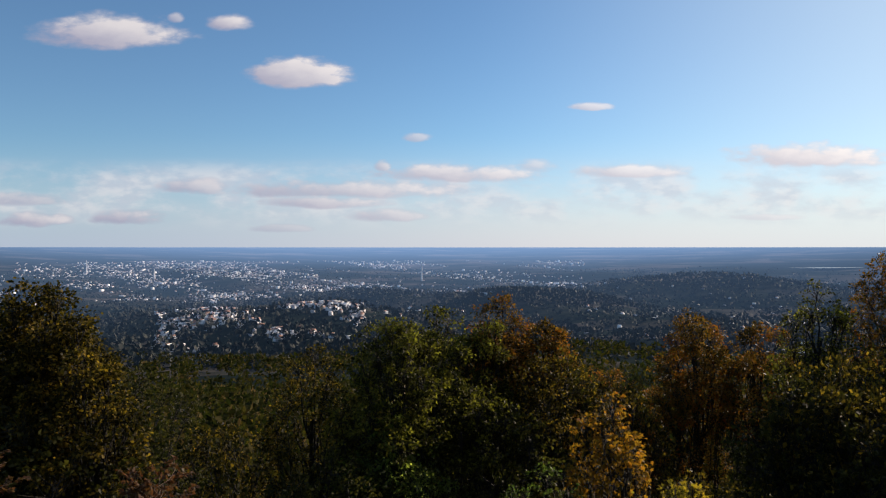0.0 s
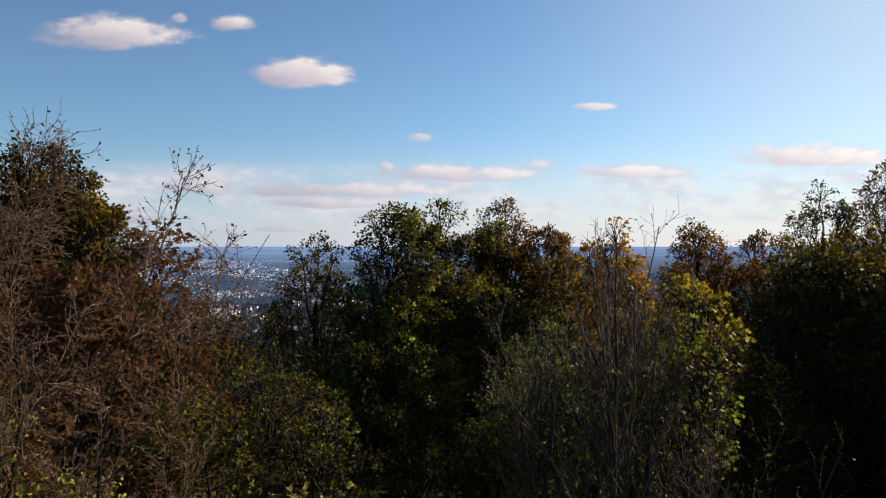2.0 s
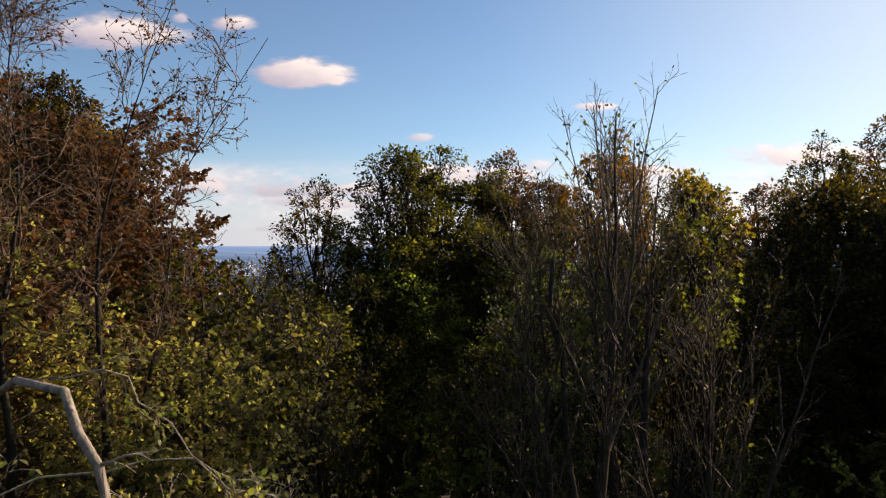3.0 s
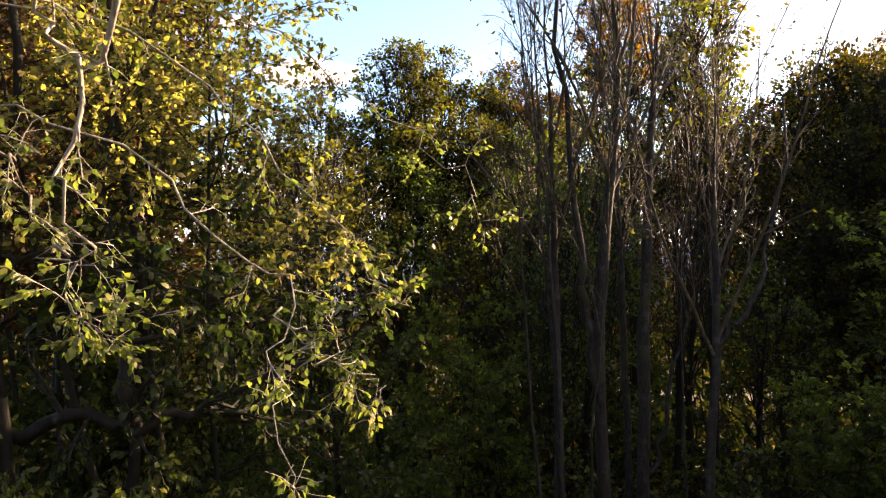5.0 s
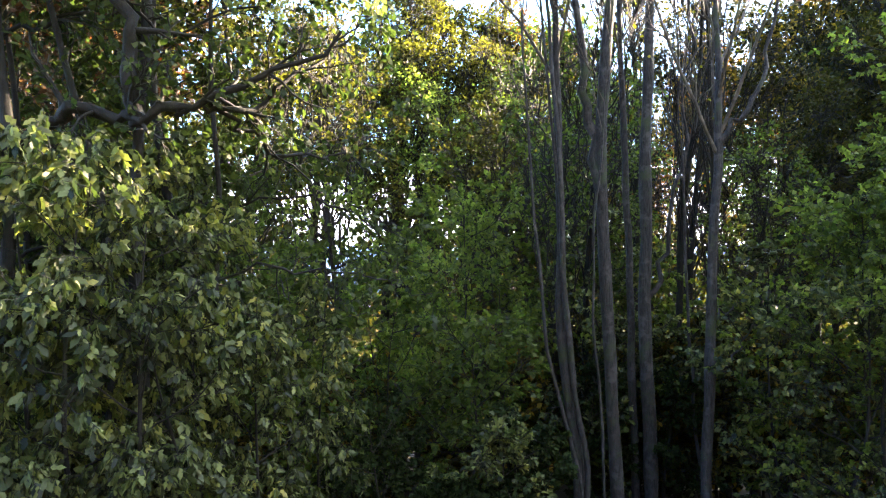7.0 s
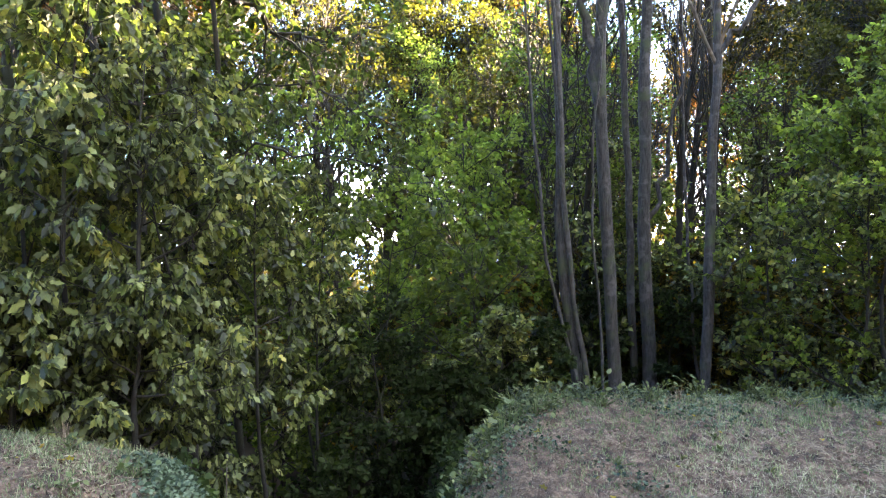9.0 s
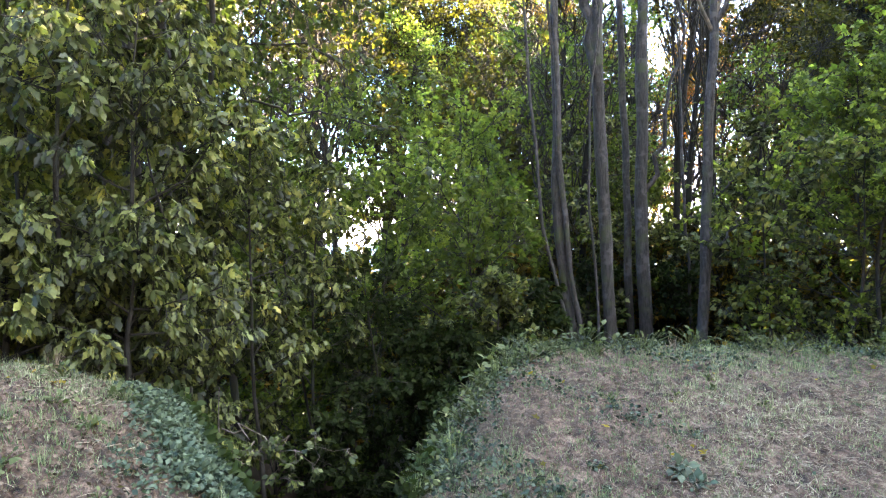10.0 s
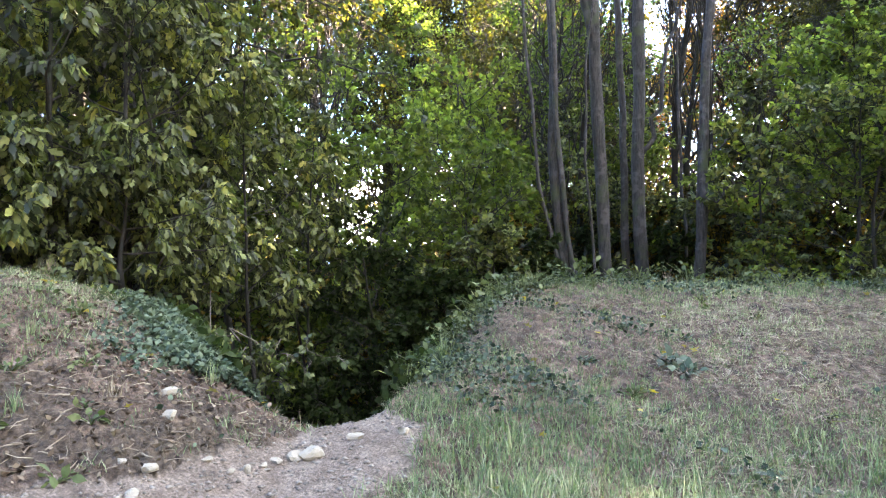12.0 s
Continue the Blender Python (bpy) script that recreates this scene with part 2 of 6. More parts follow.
def ground_material():
    """Brown earth with dry and mossy patches; trodden gravel on the path."""
    mat, nt, bsdf, out = material("bank_soil")
    co = node(nt, "ShaderNodeTexCoord").outputs["Object"]
    big, mid, fine, grit = noise_node(nt, co, 0.9, 5), noise_node(nt, co, 7, 7, 0.65), noise_node(nt, co, 60, 5, 0.7), noise_node(nt, co, 190, 3, 0.7)
    col = ramp(nt, mid, [(0.34, (0.018, 0.011, 0.008)), (0.5, (0.100, 0.060, 0.043)), (0.68, (0.27, 0.190, 0.145))])
    col = mix_color(nt, smooth_step(nt, big, 0.48, 0.66), col, (0.090, 0.062, 0.043))
    lumps = noise_node(nt, co, 24, 4, 0.6)
    col = mix_color(nt, 0.75, col, ramp(nt, lumps, [(0.36, (0.32, 0.29, 0.27)), (0.6, (1.35, 1.33, 1.3))]), "MULTIPLY")
    vor = node(nt, "ShaderNodeTexVoronoi")
    vor.inputs["Scale"].default_value = 95
    nt.links.new(co, vor.inputs["Vector"])
    gravel = ramp(nt, noise_node(nt, co, 5, 7, 0.65), [(0.32, (0.110, 0.076, 0.060)), (0.68, (0.28, 0.220, 0.185))])
    gravel = mix_color(nt, 0.6, gravel, ramp(nt, node_r(nt, vor.outputs["Color"]), [(0.1, (0.5, 0.48, 0.46)), (0.9, (1.4, 1.36, 1.32))]), "MULTIPLY")
    at = node(nt, "ShaderNodeAttribute", attribute_name="trodden")
    worn = math_node(nt, "ADD", at.outputs["Fac"], math_node(nt, "MULTIPLY", math_node(nt, "SUBTRACT", mid, 0.5), 1.3))
    col = mix_color(nt, smooth_step(nt, worn, 0.3, 0.7), col, gravel)
    col = mix_color(nt, 0.8, col, ramp(nt, fine, [(0.32, (0.25, 0.235, 0.23)), (0.68, (0.98, 0.98, 0.98))]), "MULTIPLY")
    nt.links.new(col, bsdf.inputs["Base Color"])
    bsdf.inputs["Roughness"].default_value = 0.95
    bump(nt, bsdf, math_node(nt, "ADD", math_node(nt, "MULTIPLY", fine, 1.0), math_node(nt, "MULTIPLY", grit, 0.4)), 0.9, 0.04)
    return mat


def far_material():
    """Distant plain: dark woods, pale fields, town ground; blue haze added as emission."""
    mat, nt, bsdf, out = material("far_plain")
    co = node(nt, "ShaderNodeTexCoord").outputs["Object"]
    mp = node(nt, "ShaderNodeMapping")
    mp.inputs["Scale"].default_value = (0.35, 1.0, 1.0)
    nt.links.new(co, mp.inputs[0])
    woods = noise_node(nt, mp.outputs[0], 0.006, 7, 0.65)
    vor = node(nt, "ShaderNodeTexVoronoi")
    vor.inputs["Scale"].default_value = 0.012
    nt.links.new(mp.outputs[0], vor.inputs["Vector"])
    fields = ramp(nt, node_r(nt, vor.outputs["Color"]), [(0.2, (0.018, 0.024, 0.020)), (0.5, (0.030, 0.034, 0.030)), (0.8, (0.070, 0.062, 0.056))])
    col = mix_color(nt, smooth_step(nt, woods, 0.60, 0.44), fields, (0.012, 0.018, 0.016))
    nt.links.new(col, bsdf.inputs["Base Color"])
    bsdf.inputs["Roughness"].default_value = 1.0
    bsdf.inputs["Specular IOR Level"].default_value = 0.0
    add_haze(nt, bsdf.outputs[0], out)
    return mat


def add_haze(nt, shader, out):
    """Haze of kilometres of blue air, put on the distant backdrop as emission growing with distance."""
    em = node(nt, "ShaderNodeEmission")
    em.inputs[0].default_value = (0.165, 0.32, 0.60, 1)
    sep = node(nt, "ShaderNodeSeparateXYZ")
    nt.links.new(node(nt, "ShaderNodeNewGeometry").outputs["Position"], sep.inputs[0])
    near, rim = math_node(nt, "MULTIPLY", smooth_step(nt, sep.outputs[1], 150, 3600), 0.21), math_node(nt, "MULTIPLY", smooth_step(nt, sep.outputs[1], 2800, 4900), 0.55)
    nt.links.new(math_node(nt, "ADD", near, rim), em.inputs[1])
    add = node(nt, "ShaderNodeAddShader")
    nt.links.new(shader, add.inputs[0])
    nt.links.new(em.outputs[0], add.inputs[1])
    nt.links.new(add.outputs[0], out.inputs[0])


def node_r(nt, color):
    n = node(nt, "ShaderNodeSeparateColor")
    nt.links.new(color, n.inputs[0])
    return n.outputs[0]


def plain_material(name, a, b, scale=8.0, rough=0.8, far=False):
    mat, nt, bsdf, out = material(name)
    co = node(nt, "ShaderNodeTexCoord").outputs["Object"]
    rnd = node(nt, "ShaderNodeNewGeometry").outputs["Random Per Island"]
    n = noise_node(nt, co, scale, 5)
    nt.links.new(ramp(nt, math_node(nt, "ADD", math_node(nt, "MULTIPLY", n, 0.6), math_node(nt, "MULTIPLY", rnd, 0.4)), [(0.3, a), (0.75, b)]), bsdf.inputs["Base Color"])
    bsdf.inputs["Roughness"].default_value = rough
    # distant things also take the blue haze emission
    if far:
        add_haze(nt, bsdf.outputs[0], out)
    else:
        bump(nt, bsdf, n, 0.5, 0.01)
    return mat


SOIL, FAR = ground_material(), far_material()
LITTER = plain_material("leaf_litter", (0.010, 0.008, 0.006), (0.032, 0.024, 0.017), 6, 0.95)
# added turf colour for unseen ground, dark green to cut warm bounce light
UNSEEN_TURF = plain_material("unseen_turf", (0.022, 0.030, 0.012), (0.075, 0.078, 0.034), 9, 0.9)
# dark colour of the unseen slope added behind the camera
BACK_SLOPE = plain_material("added_back_slope", (0.012, 0.018, 0.008), (0.050, 0.044, 0.020), 0.35, 0.9)
STONE = plain_material("limestone", (0.070, 0.058, 0.047), (0.185, 0.160, 0.130), 14)
PEBBLE = plain_material("pebble", (0.06, 0.048, 0.041), (0.15, 0.128, 0.112), 30)
GRASS = leaf_material("grass_blade", [(0.10, (0.036, 0.066, 0.036)), (0.38, (0.090, 0.138, 0.076)), (0.66, (0.20, 0.225, 0.135)), (0.95, (0.46, 0.43, 0.33))], 0.3, 0.6)
STRAW = leaf_material("dry_straw", [(0.1, (0.034, 0.023, 0.018)), (0.4, (0.130, 0.094, 0.074)), (0.7, (0.25, 0.195, 0.158)), (0.95, (0.44, 0.36, 0.29))], 0.15, 0.7)
WATER, water_nt, water_bsdf, water_out = material("lake_water")
water_bsdf.inputs["Base Color"].default_value, water_bsdf.inputs["Roughness"].default_value = (0.30, 0.36, 0.42, 1), 0.25
bump(water_nt, water_bsdf, noise_node(water_nt, node(water_nt, "ShaderNodeTexCoord").outputs["Object"], 0.2, 4), 0.3, 0.5)
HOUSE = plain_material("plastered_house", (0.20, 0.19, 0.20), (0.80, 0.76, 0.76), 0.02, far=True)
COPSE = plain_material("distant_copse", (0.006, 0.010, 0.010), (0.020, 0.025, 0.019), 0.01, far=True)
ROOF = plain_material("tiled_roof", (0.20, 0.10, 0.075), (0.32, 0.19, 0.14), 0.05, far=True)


# ---- mesh helpers ----
def mesh_np(name, verts, faces, mats=(), index=None, smooth=False):
    """A mesh from arrays of vertices and of faces with one number of corners."""
    me = bpy.data.meshes.new(name)
    verts, faces = np.asarray(verts, np.float32), np.asarray(faces, np.int32)
    k = faces.shape[1]
    me.vertices.add(len(verts))
    me.vertices.foreach_set("co", verts.ravel())
    me.loops.add(faces.size)
    me.loops.foreach_set("vertex_index", faces.ravel())
    me.polygons.add(len(faces))
    me.polygons.foreach_set("loop_start", np.arange(0, faces.size, k, dtype=np.int32))
    if index is not None:
        me.polygons.foreach_set("material_index", np.asarray(index, np.int32))
    if smooth:
        me.polygons.foreach_set("use_smooth", np.ones(len(faces), bool))
    for m in mats:
        me.materials.append(m)
    me.update(calc_edges=True)
    me.validate()
    return me


def part(name, me, parent, label="", kind=""):
    ob = new(name, me)
    ob.parent = parent
    return tagged(ob, label, kind=kind)


def unit(v):
    return v / np.maximum(np.linalg.norm(v, axis=-1, keepdims=True), 1e-9)


def smoothstep(a, b, v):
    t = np.clip((v - a) / (b - a), 0, 1)
    return t * t * (3 - 2 * t)


# ---- terrain ----
FALL_D = [0, 7.6, 9.8, 14, 20, 35, 60, 120, 300, 700, 1100, 1700, 2400, 3200, 4000, 4700, 6200]
FALL_Z = [0.55, 0.55, -0.15, -0.8, -2.5, -6, -10, -21, -40, -85, -108, -118, -115, -82, -26, 30, 22]


def wave(x, y, s, k=0.0):
    return np.sin(x / s + k) * np.cos(y / s * 0.8 + 1.7 * k) * 0.6 + np.sin(x / s * 2.3 + y / s * 1.9 + k * 3) * 0.4


def height(x, y):
    x, y = np.asarray(x, float), np.asarray(y, float)
    r = np.hypot(x, y) + 1e-6
    front = np.clip((y / r + 0.25) / 0.6, 0, 1)
    ahead = r * front - 0.85 * np.clip(r - np.abs(y), 0, None) * (1 - smoothstep(12, 36, r))  # the crest runs straight across
    z = np.interp(ahead, FALL_D, FALL_Z)
    far = smoothstep(60, 400, r * front)
    z = z + far * (wave(x, y, 95, 0.4) * 9 + wave(x, y, 300, 1.1) * 16) * (1 - smoothstep(2300, 4300, r))
    # wooded hills out in the plain
    for hx, hy, hz, sx, sy in ((800, 1900, 62, 380, 260), (230, 1500, 27, 190, 150), (-250, 1750, 10, 300, 180), (-180, 1150, 30, 220, 150), (75, 330, 14, 60, 70)):
        z = z + hz * np.exp(-((x - hx) / sx) ** 2 - ((y - hy) / sy) ** 2)
    # grassy bank on the right of the gully
    u = np.clip((y - 3.0) / 4.3, 0, 1)
    right = 0.66 * (1 - (1 - u) ** 1.35) * (1 - smoothstep(7.6, 10.4, y)) * (1 - smoothstep(14, 30, x))
    edge = -0.45 + 0.14 * np.clip(y - 3.6, 0, 6)
    right = right * smoothstep(edge - 0.25, edge + 0.85, x)
    # earth mound on the left of it
    lu = np.clip((-0.62 - 0.12 * np.clip(y - 3.4, 0, 4) - x) / 2.2, 0, 1)
    left = 0.86 * (1 - (1 - lu) ** 1.5) * smoothstep(1.3, 4.4, y) * (1 - smoothstep(5.0, 7.6, y))
    z = z + right + left + 0.09 * smoothstep(2.4, 3.6, y) * (1 - smoothstep(3.8, 5.0, y)) * smoothstep(-2.0, -1.0, x) * (1 - smoothstep(-0.2, 0.8, x))
    # the gully drops away between them
    mid = -0.55 - 0.16 * np.clip(y - 3.7, 0, 8)
    half = np.where(x < mid, 0.40 + 0.50 * np.clip(y - 3.7, 0, 3.4), 0.36 + 0.27 * np.clip(y - 3.7, 0, 3.4))
    cut = smoothstep(1.0, 0.45, np.abs(x - mid) / half) * smoothstep(3.65, 4.15, y) * (1 - smoothstep(11, 20, y))
    z = z - cut * (0.35 + 0.62 * np.clip(y - 3.7, 0, 5))
    # an unseen wooded slope, added behind to block low sky light
    back = np.clip(-y - 9, 0, 85)
    z = z + 0.66 * back * smoothstep(0, 14, back)
    near = 1 - smoothstep(20, 40, r)
    return z + near * (wave(x, y, 0.35) * 0.018 + wave(x, y, 0.9, 2) * 0.03)


def on_path(x, y):
    wob = wave(x, y, 0.3, 0.5) * 0.14
    return (y < 3.9 + wob - 0.6 * smoothstep(-0.45, -0.72, x) - 0.3 * smoothstep(-0.3, 0.0, x) - 1.35 * np.clip(-x - 0.7, 0, 0.45) - 0.6 * np.clip(-x - 1.15, 0, 2)) & (x < 0.27 + wob - 0.5 * (3.75 - y)) & (y > 0.5)


def in_gully(x, y):
    mid = -0.55 - 0.16 * np.clip(y - 3.7, 0, 8)
    half = np.where(x < mid, 0.40 + 0.50 * np.clip(y - 3.7, 0, 3.4), 0.36 + 0.27 * np.clip(y - 3.7, 0, 3.4))
    return (np.abs(x - mid) < half * 0.85) & (y > 3.8)


def build_ground():
    front = np.linspace(-48, 48, 330)
    back = np.linspace(48, 312, 60)[1:-1]
    ang = np.radians(np.concatenate([front, back]))
    rad = np.concatenate([[0.0, 0.5, 1.0, 1.5], np.geomspace(1.9, 14, 120), np.geomspace(14.4, 6000, 150)])
    A, R = np.meshgrid(ang, rad)
    x, y = R * np.sin(A), R * np.cos(A)
    z = height(x, y)
    n, m = len(rad), len(ang)
    i, j = np.meshgrid(np.arange(n - 1), np.arange(m), indexing="ij")
    k = (j + 1) % m
    faces = np.stack([i * m + j, i * m + k, (i + 1) * m + k, (i + 1) * m + j], -1).reshape(-1, 4)[:, ::-1]
    verts = np.stack([x, y, z], -1).reshape(-1, 3)
    c = verts[faces].mean(1)
    dist = np.hypot(c[:, 0], c[:, 1])
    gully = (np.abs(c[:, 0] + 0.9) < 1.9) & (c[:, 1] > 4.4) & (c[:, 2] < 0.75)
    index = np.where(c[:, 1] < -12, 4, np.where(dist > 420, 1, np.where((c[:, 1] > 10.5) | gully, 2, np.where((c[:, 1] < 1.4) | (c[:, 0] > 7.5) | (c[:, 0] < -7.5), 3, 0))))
    r = np.hypot(verts[:, 0], verts[:, 1])
    jit = np.random.default_rng(12).normal(0, 1, len(verts))
    verts[:, 2] += np.clip(jit, -2, 2) * 0.011 * smoothstep(1.5, 2.5, r) * (1 - smoothstep(8, 11, r)) * np.where(on_path(verts[:, 0], verts[:, 1]), 0.35, 1.0)
    me = mesh_np("ground", verts, faces, (SOIL, FAR, LITTER, UNSEEN_TURF, BACK_SLOPE), index, True)
    trod = np.zeros(len(verts), np.float32)
    for dx, dy in ((0, 0), (0.06, 0), (-0.06, 0), (0, 0.06), (0, -0.06)):
        trod += 0.2 * on_path(verts[:, 0] + dx, verts[:, 1] + dy)
    me.attributes.new("trodden", "FLOAT", "POINT").data.foreach_set("value", trod)
    ob = new("ground", me)
    tagged(ob, "grassy bank with a gully, falling to wooded hills and a wide plain", "ground", kind="structure")


build_ground()


# ---- trees ----
class Tubes:
    """Tapering branches, gathered in batches of like shape."""

    def __init__(self):
        self.sets = []

    def add(self, pts, rad, sides):
        self.sets.append((pts, rad, sides))

    def arrays(self):
        vs, fs, base = [], [], 0
        for p, r, s in self.sets:
            b, n = p.shape[:2]
            t = unit(np.gradient(p, axis=1))
            ref = unit(p[:, -1] - p[:, 0])
            ref = np.where(np.abs(ref[:, 2:3]) > 0.8, [[1.0, 0.2, 0]], [[0, 0.1, 1.0]])[:, None, :]
            u = unit(ref - t * (ref * t).sum(-1, keepdims=True))
            w = np.cross(t, u)
            a = np.arange(s) * 2 * np.pi / s
            ring = p[:, :, None] + r[:, :, None, None] * (np.cos(a)[:, None] * u[:, :, None] + np.sin(a)[:, None] * w[:, :, None])
            vs.append(ring.reshape(-1, 3))
            bi, ni, si = np.meshgrid(np.arange(b), np.arange(n - 1), np.arange(s), indexing="ij")
            o = base + (bi * n + ni) * s
            q = (si + 1) % s
            fs.append(np.stack([o + si, o + q, o + s + q, o + s + si], -1).reshape(-1, 4))
            base += b * n * s
        return np.concatenate(vs), np.concatenate(fs)


def run(rng, p, d, length, n, wander, up):
    """Wandering polylines from p along d."""
    pts = [p]
    for _ in range(n):
        d = unit(d + rng.normal(0, wander, d.shape) + np.array([0, 0, up]))
        p = p + d * (length / n)[:, None]
        pts.append(p)
    return np.stack(pts, 1)


def sprout(rng, parent, radii, count, t0, t1, spread, length, profile, n, wander, up, taper=0.55):
    """count children on each parent polyline: their polylines and radii."""
    b, k = parent.shape[0], parent.shape[1] - 1
    t = t0 + (t1 - t0) * (np.arange(count) + rng.random((b, count))) / count
    f = np.clip(t * k, 0, k - 1e-4)
    i = f.astype(int)
    w = (f - i)[..., None]
    row = np.arange(b)[:, None]
    pos = parent[row, i] * (1 - w) + parent[row, i + 1] * w
    tan = unit(parent[row, i + 1] - parent[row, i])
    rad = radii[row, i] * (1 - w[..., 0]) + radii[row, i + 1] * w[..., 0]
    phi = np.arange(count) * 2.4 + rng.random((b, 1)) * 6.28 + rng.normal(0, 0.4, (b, count))
    ref = np.where(np.abs(tan[..., 2:3]) > 0.8, [1.0, 0, 0], [0, 0, 1.0])
    u = unit(np.cross(tan, ref))
    v = np.cross(tan, u)
    a = np.radians(rng.uniform(spread[0], spread[1], (b, count)))[..., None]
    d = np.cos(a) * tan + np.sin(a) * (np.cos(phi)[..., None] * u + np.sin(phi)[..., None] * v)
    ln = length * profile(t) * rng.uniform(0.7, 1.25, (b, count))
    pts = run(rng, pos.reshape(-1, 3), d.reshape(-1, 3), ln.ravel(), n, wander, up)
    r0 = np.minimum(rad.ravel() * taper, ln.ravel() * 0.035 + 0.002)
    return pts, r0[:, None] * np.linspace(1, 0.25, n + 1)


RHOMB = np.array([(0, 0, 0), (0.36, 0.45, 0.06), (0, 1, -0.08), (-0.36, 0.45, 0.06)])
RHOMB_F = np.array([(0, 1, 2), (0, 2, 3)])
MAPLE = np.array([(0, 0, 0), (0.34, 0.05, 0.03), (0.20, 0.28, 0.02), (0.50, 0.60, 0.05), (0.19, 0.60, 0.0), (0, 1.0, -0.14),
                  (-0.19, 0.60, 0.0), (-0.50, 0.60, 0.05), (-0.20, 0.28, 0.02), (-0.34, 0.05, 0.03)])
MAPLE_F = np.array([(0, 1, 2), (0, 2, 8), (0, 8, 9), (2, 3, 4), (2, 4, 8), (4, 6, 8), (4, 5, 6), (6, 7, 8)])
OVAL = np.array([(0, 0, 0), (0.26, 0.25, 0.04), (0.30, 0.55, 0.04), (0, 1, -0.1), (-0.30, 0.55, 0.04), (-0.26, 0.25, 0.04)])
OVAL_F = np.array([(0, 1, 5), (1, 2, 4), (1, 4, 5), (2, 3, 4)])


def leaves_np(rng, pos, ahead, size, shape, droop=0.5, flat=0.6):
    """Leaves at pos that point along ahead and sag by droop; flat: how level they lie."""
    tv, tf = shape
    m = len(pos)
    y = unit(ahead + rng.normal(0, 0.55, (m, 3)) + [0, 0, -droop])
    up = unit(rng.normal(0, 1 - flat + 0.15, (m, 3)) + [0, 0, flat])
    x = unit(np.cross(y, up))
    z = np.cross(x, y)
    s = (size * rng.uniform(0.6, 1.25, m))[:, None, None]
    v = pos[:, None] + s * (tv[None, :, 0:1] * x[:, None] + tv[None, :, 1:2] * y[:, None] + tv[None, :, 2:3] * z[:, None])
    f = tf[None] + (np.arange(m) * len(tv))[:, None, None]
    return v.reshape(-1, 3), f.reshape(-1, 3)


def round_crown(t):
    return 0.35 + 0.75 * np.sin(np.pi * np.clip(0.12 + 0.85 * t, 0, 1))


def fan_crown(t):
    return 1.15 - 0.65 * t


def even(t):
    return 1.0 - 0.45 * t


def tree(name, label, seed, x, y, top, spread, leaf, size, per_twig, shape=(RHOMB, RHOMB_F), bark=BARK_SHADED, girth=0.16, start=0.3,
         limbs=(18, 8, 6), steep=(35, 75), lean=(0, 0), profile=round_crown, wander=0.12, droop=0.4, leafy=(0.2, 1.0), category="tree", base=None,
         group="", flat=0.6, foliage_name="crown", line=None, far=False, stem_bark=None, level=False):
    rng = np.random.default_rng(seed)
    z0 = (float(height(x, y)) if base is None else base) - 0.15
    high = top - z0
    count = 30 if line else 13
    trunk = run(rng, np.zeros((1, 3)), np.array([[lean[0], lean[1], 1.0]]), np.array([1.0]), count - 1, 0.05, 0.12)
    if line:  # a trunk led through offsets (across, ahead) at shares of its height
        hs = np.linspace(0, 1, count)
        at = [p[0] for p in line]
        trunk = np.stack([np.interp(hs, at, [p[1] for p in line]), np.interp(hs, at, [p[2] for p in line]), hs * high], -1)[None] / high
        trunk[0, 1:, :2] += (np.cumsum(rng.normal(0, 0.018, (count - 1, 2)), 0) * 0.6 + rng.normal(0, 0.012, (count - 1, 2))) / high
        trunk[0, 1:-1] = trunk[0, 1:-1] * 0.5 + (trunk[0, :-2] + trunk[0, 2:]) * 0.25
    tr = (girth * (1.15 - 1.05 * np.linspace(0, 1, count)) / high)[None] + 0.0004
    if line:
        tr[0] *= (1 + rng.normal(0, 0.07, count)) * (1 - 0.7 * smoothstep(0.6, 0.95, np.linspace(0, 1, count)))
    tr[0, 0] *= 1.4
    w = spread / high
    l1, r1 = sprout(rng, trunk, tr, limbs[0], start, 0.98, steep, w * 0.9, profile, 7, wander, 0.05)
    if level:  # limbs end below the top
        reach = (rng.uniform(0.84, 0.98, len(l1)) - l1[:, 0, 2]) / np.maximum(l1[:, -1, 2] - l1[:, 0, 2], 0.01)
        l1 = l1[:, :1] + (l1 - l1[:, :1]) * np.clip(reach, 0.15, 1.0)[:, None, None]
    l2, r2 = sprout(rng, l1, r1, limbs[1], 0.2, 1.0, (25, 60), w * 0.42, even, 5, wander * 1.3, 0.06)
    l3, r3 = sprout(rng, l2, r2, limbs[2], 0.15, 1.0, (20, 60), w * 0.20, even, 2, wander * 1.5, 0.02, 0.7)
    allp = np.concatenate([l3.reshape(-1, 3), l2.reshape(-1, 3)])
    axis = np.median(allp[:, :2], axis=0)
    rxy = np.percentile(np.hypot(allp[:, 0] - axis[0], allp[:, 1] - axis[1]), 96)
    fit = np.array([spread / rxy, spread / rxy, high / np.percentile(allp[:, 2], 99.7)])
    if line:
        fit[:] = high
    thick = high
    tubes = Tubes()
    tubes.add(trunk * fit, tr * thick, 9)
    twigs = Tubes()
    if far:
        twigs.add((l1 * fit)[:, [0, 2, 4, 7]], np.maximum(r1 * thick, 0.01)[:, [0, 2, 4, 7]], 4)
        twigs.add((l2 * fit)[:, [0, 2, 5]], np.maximum(r2 * thick, 0.006)[:, [0, 2, 5]], 3)
        twigs.add((l3 * fit)[:, [0, 2]], np.maximum(r3 * thick, 0.004)[:, [0, 2]], 3)
    else:
        twigs.add(l1 * fit, np.maximum(r1 * thick, 0.006), 5)
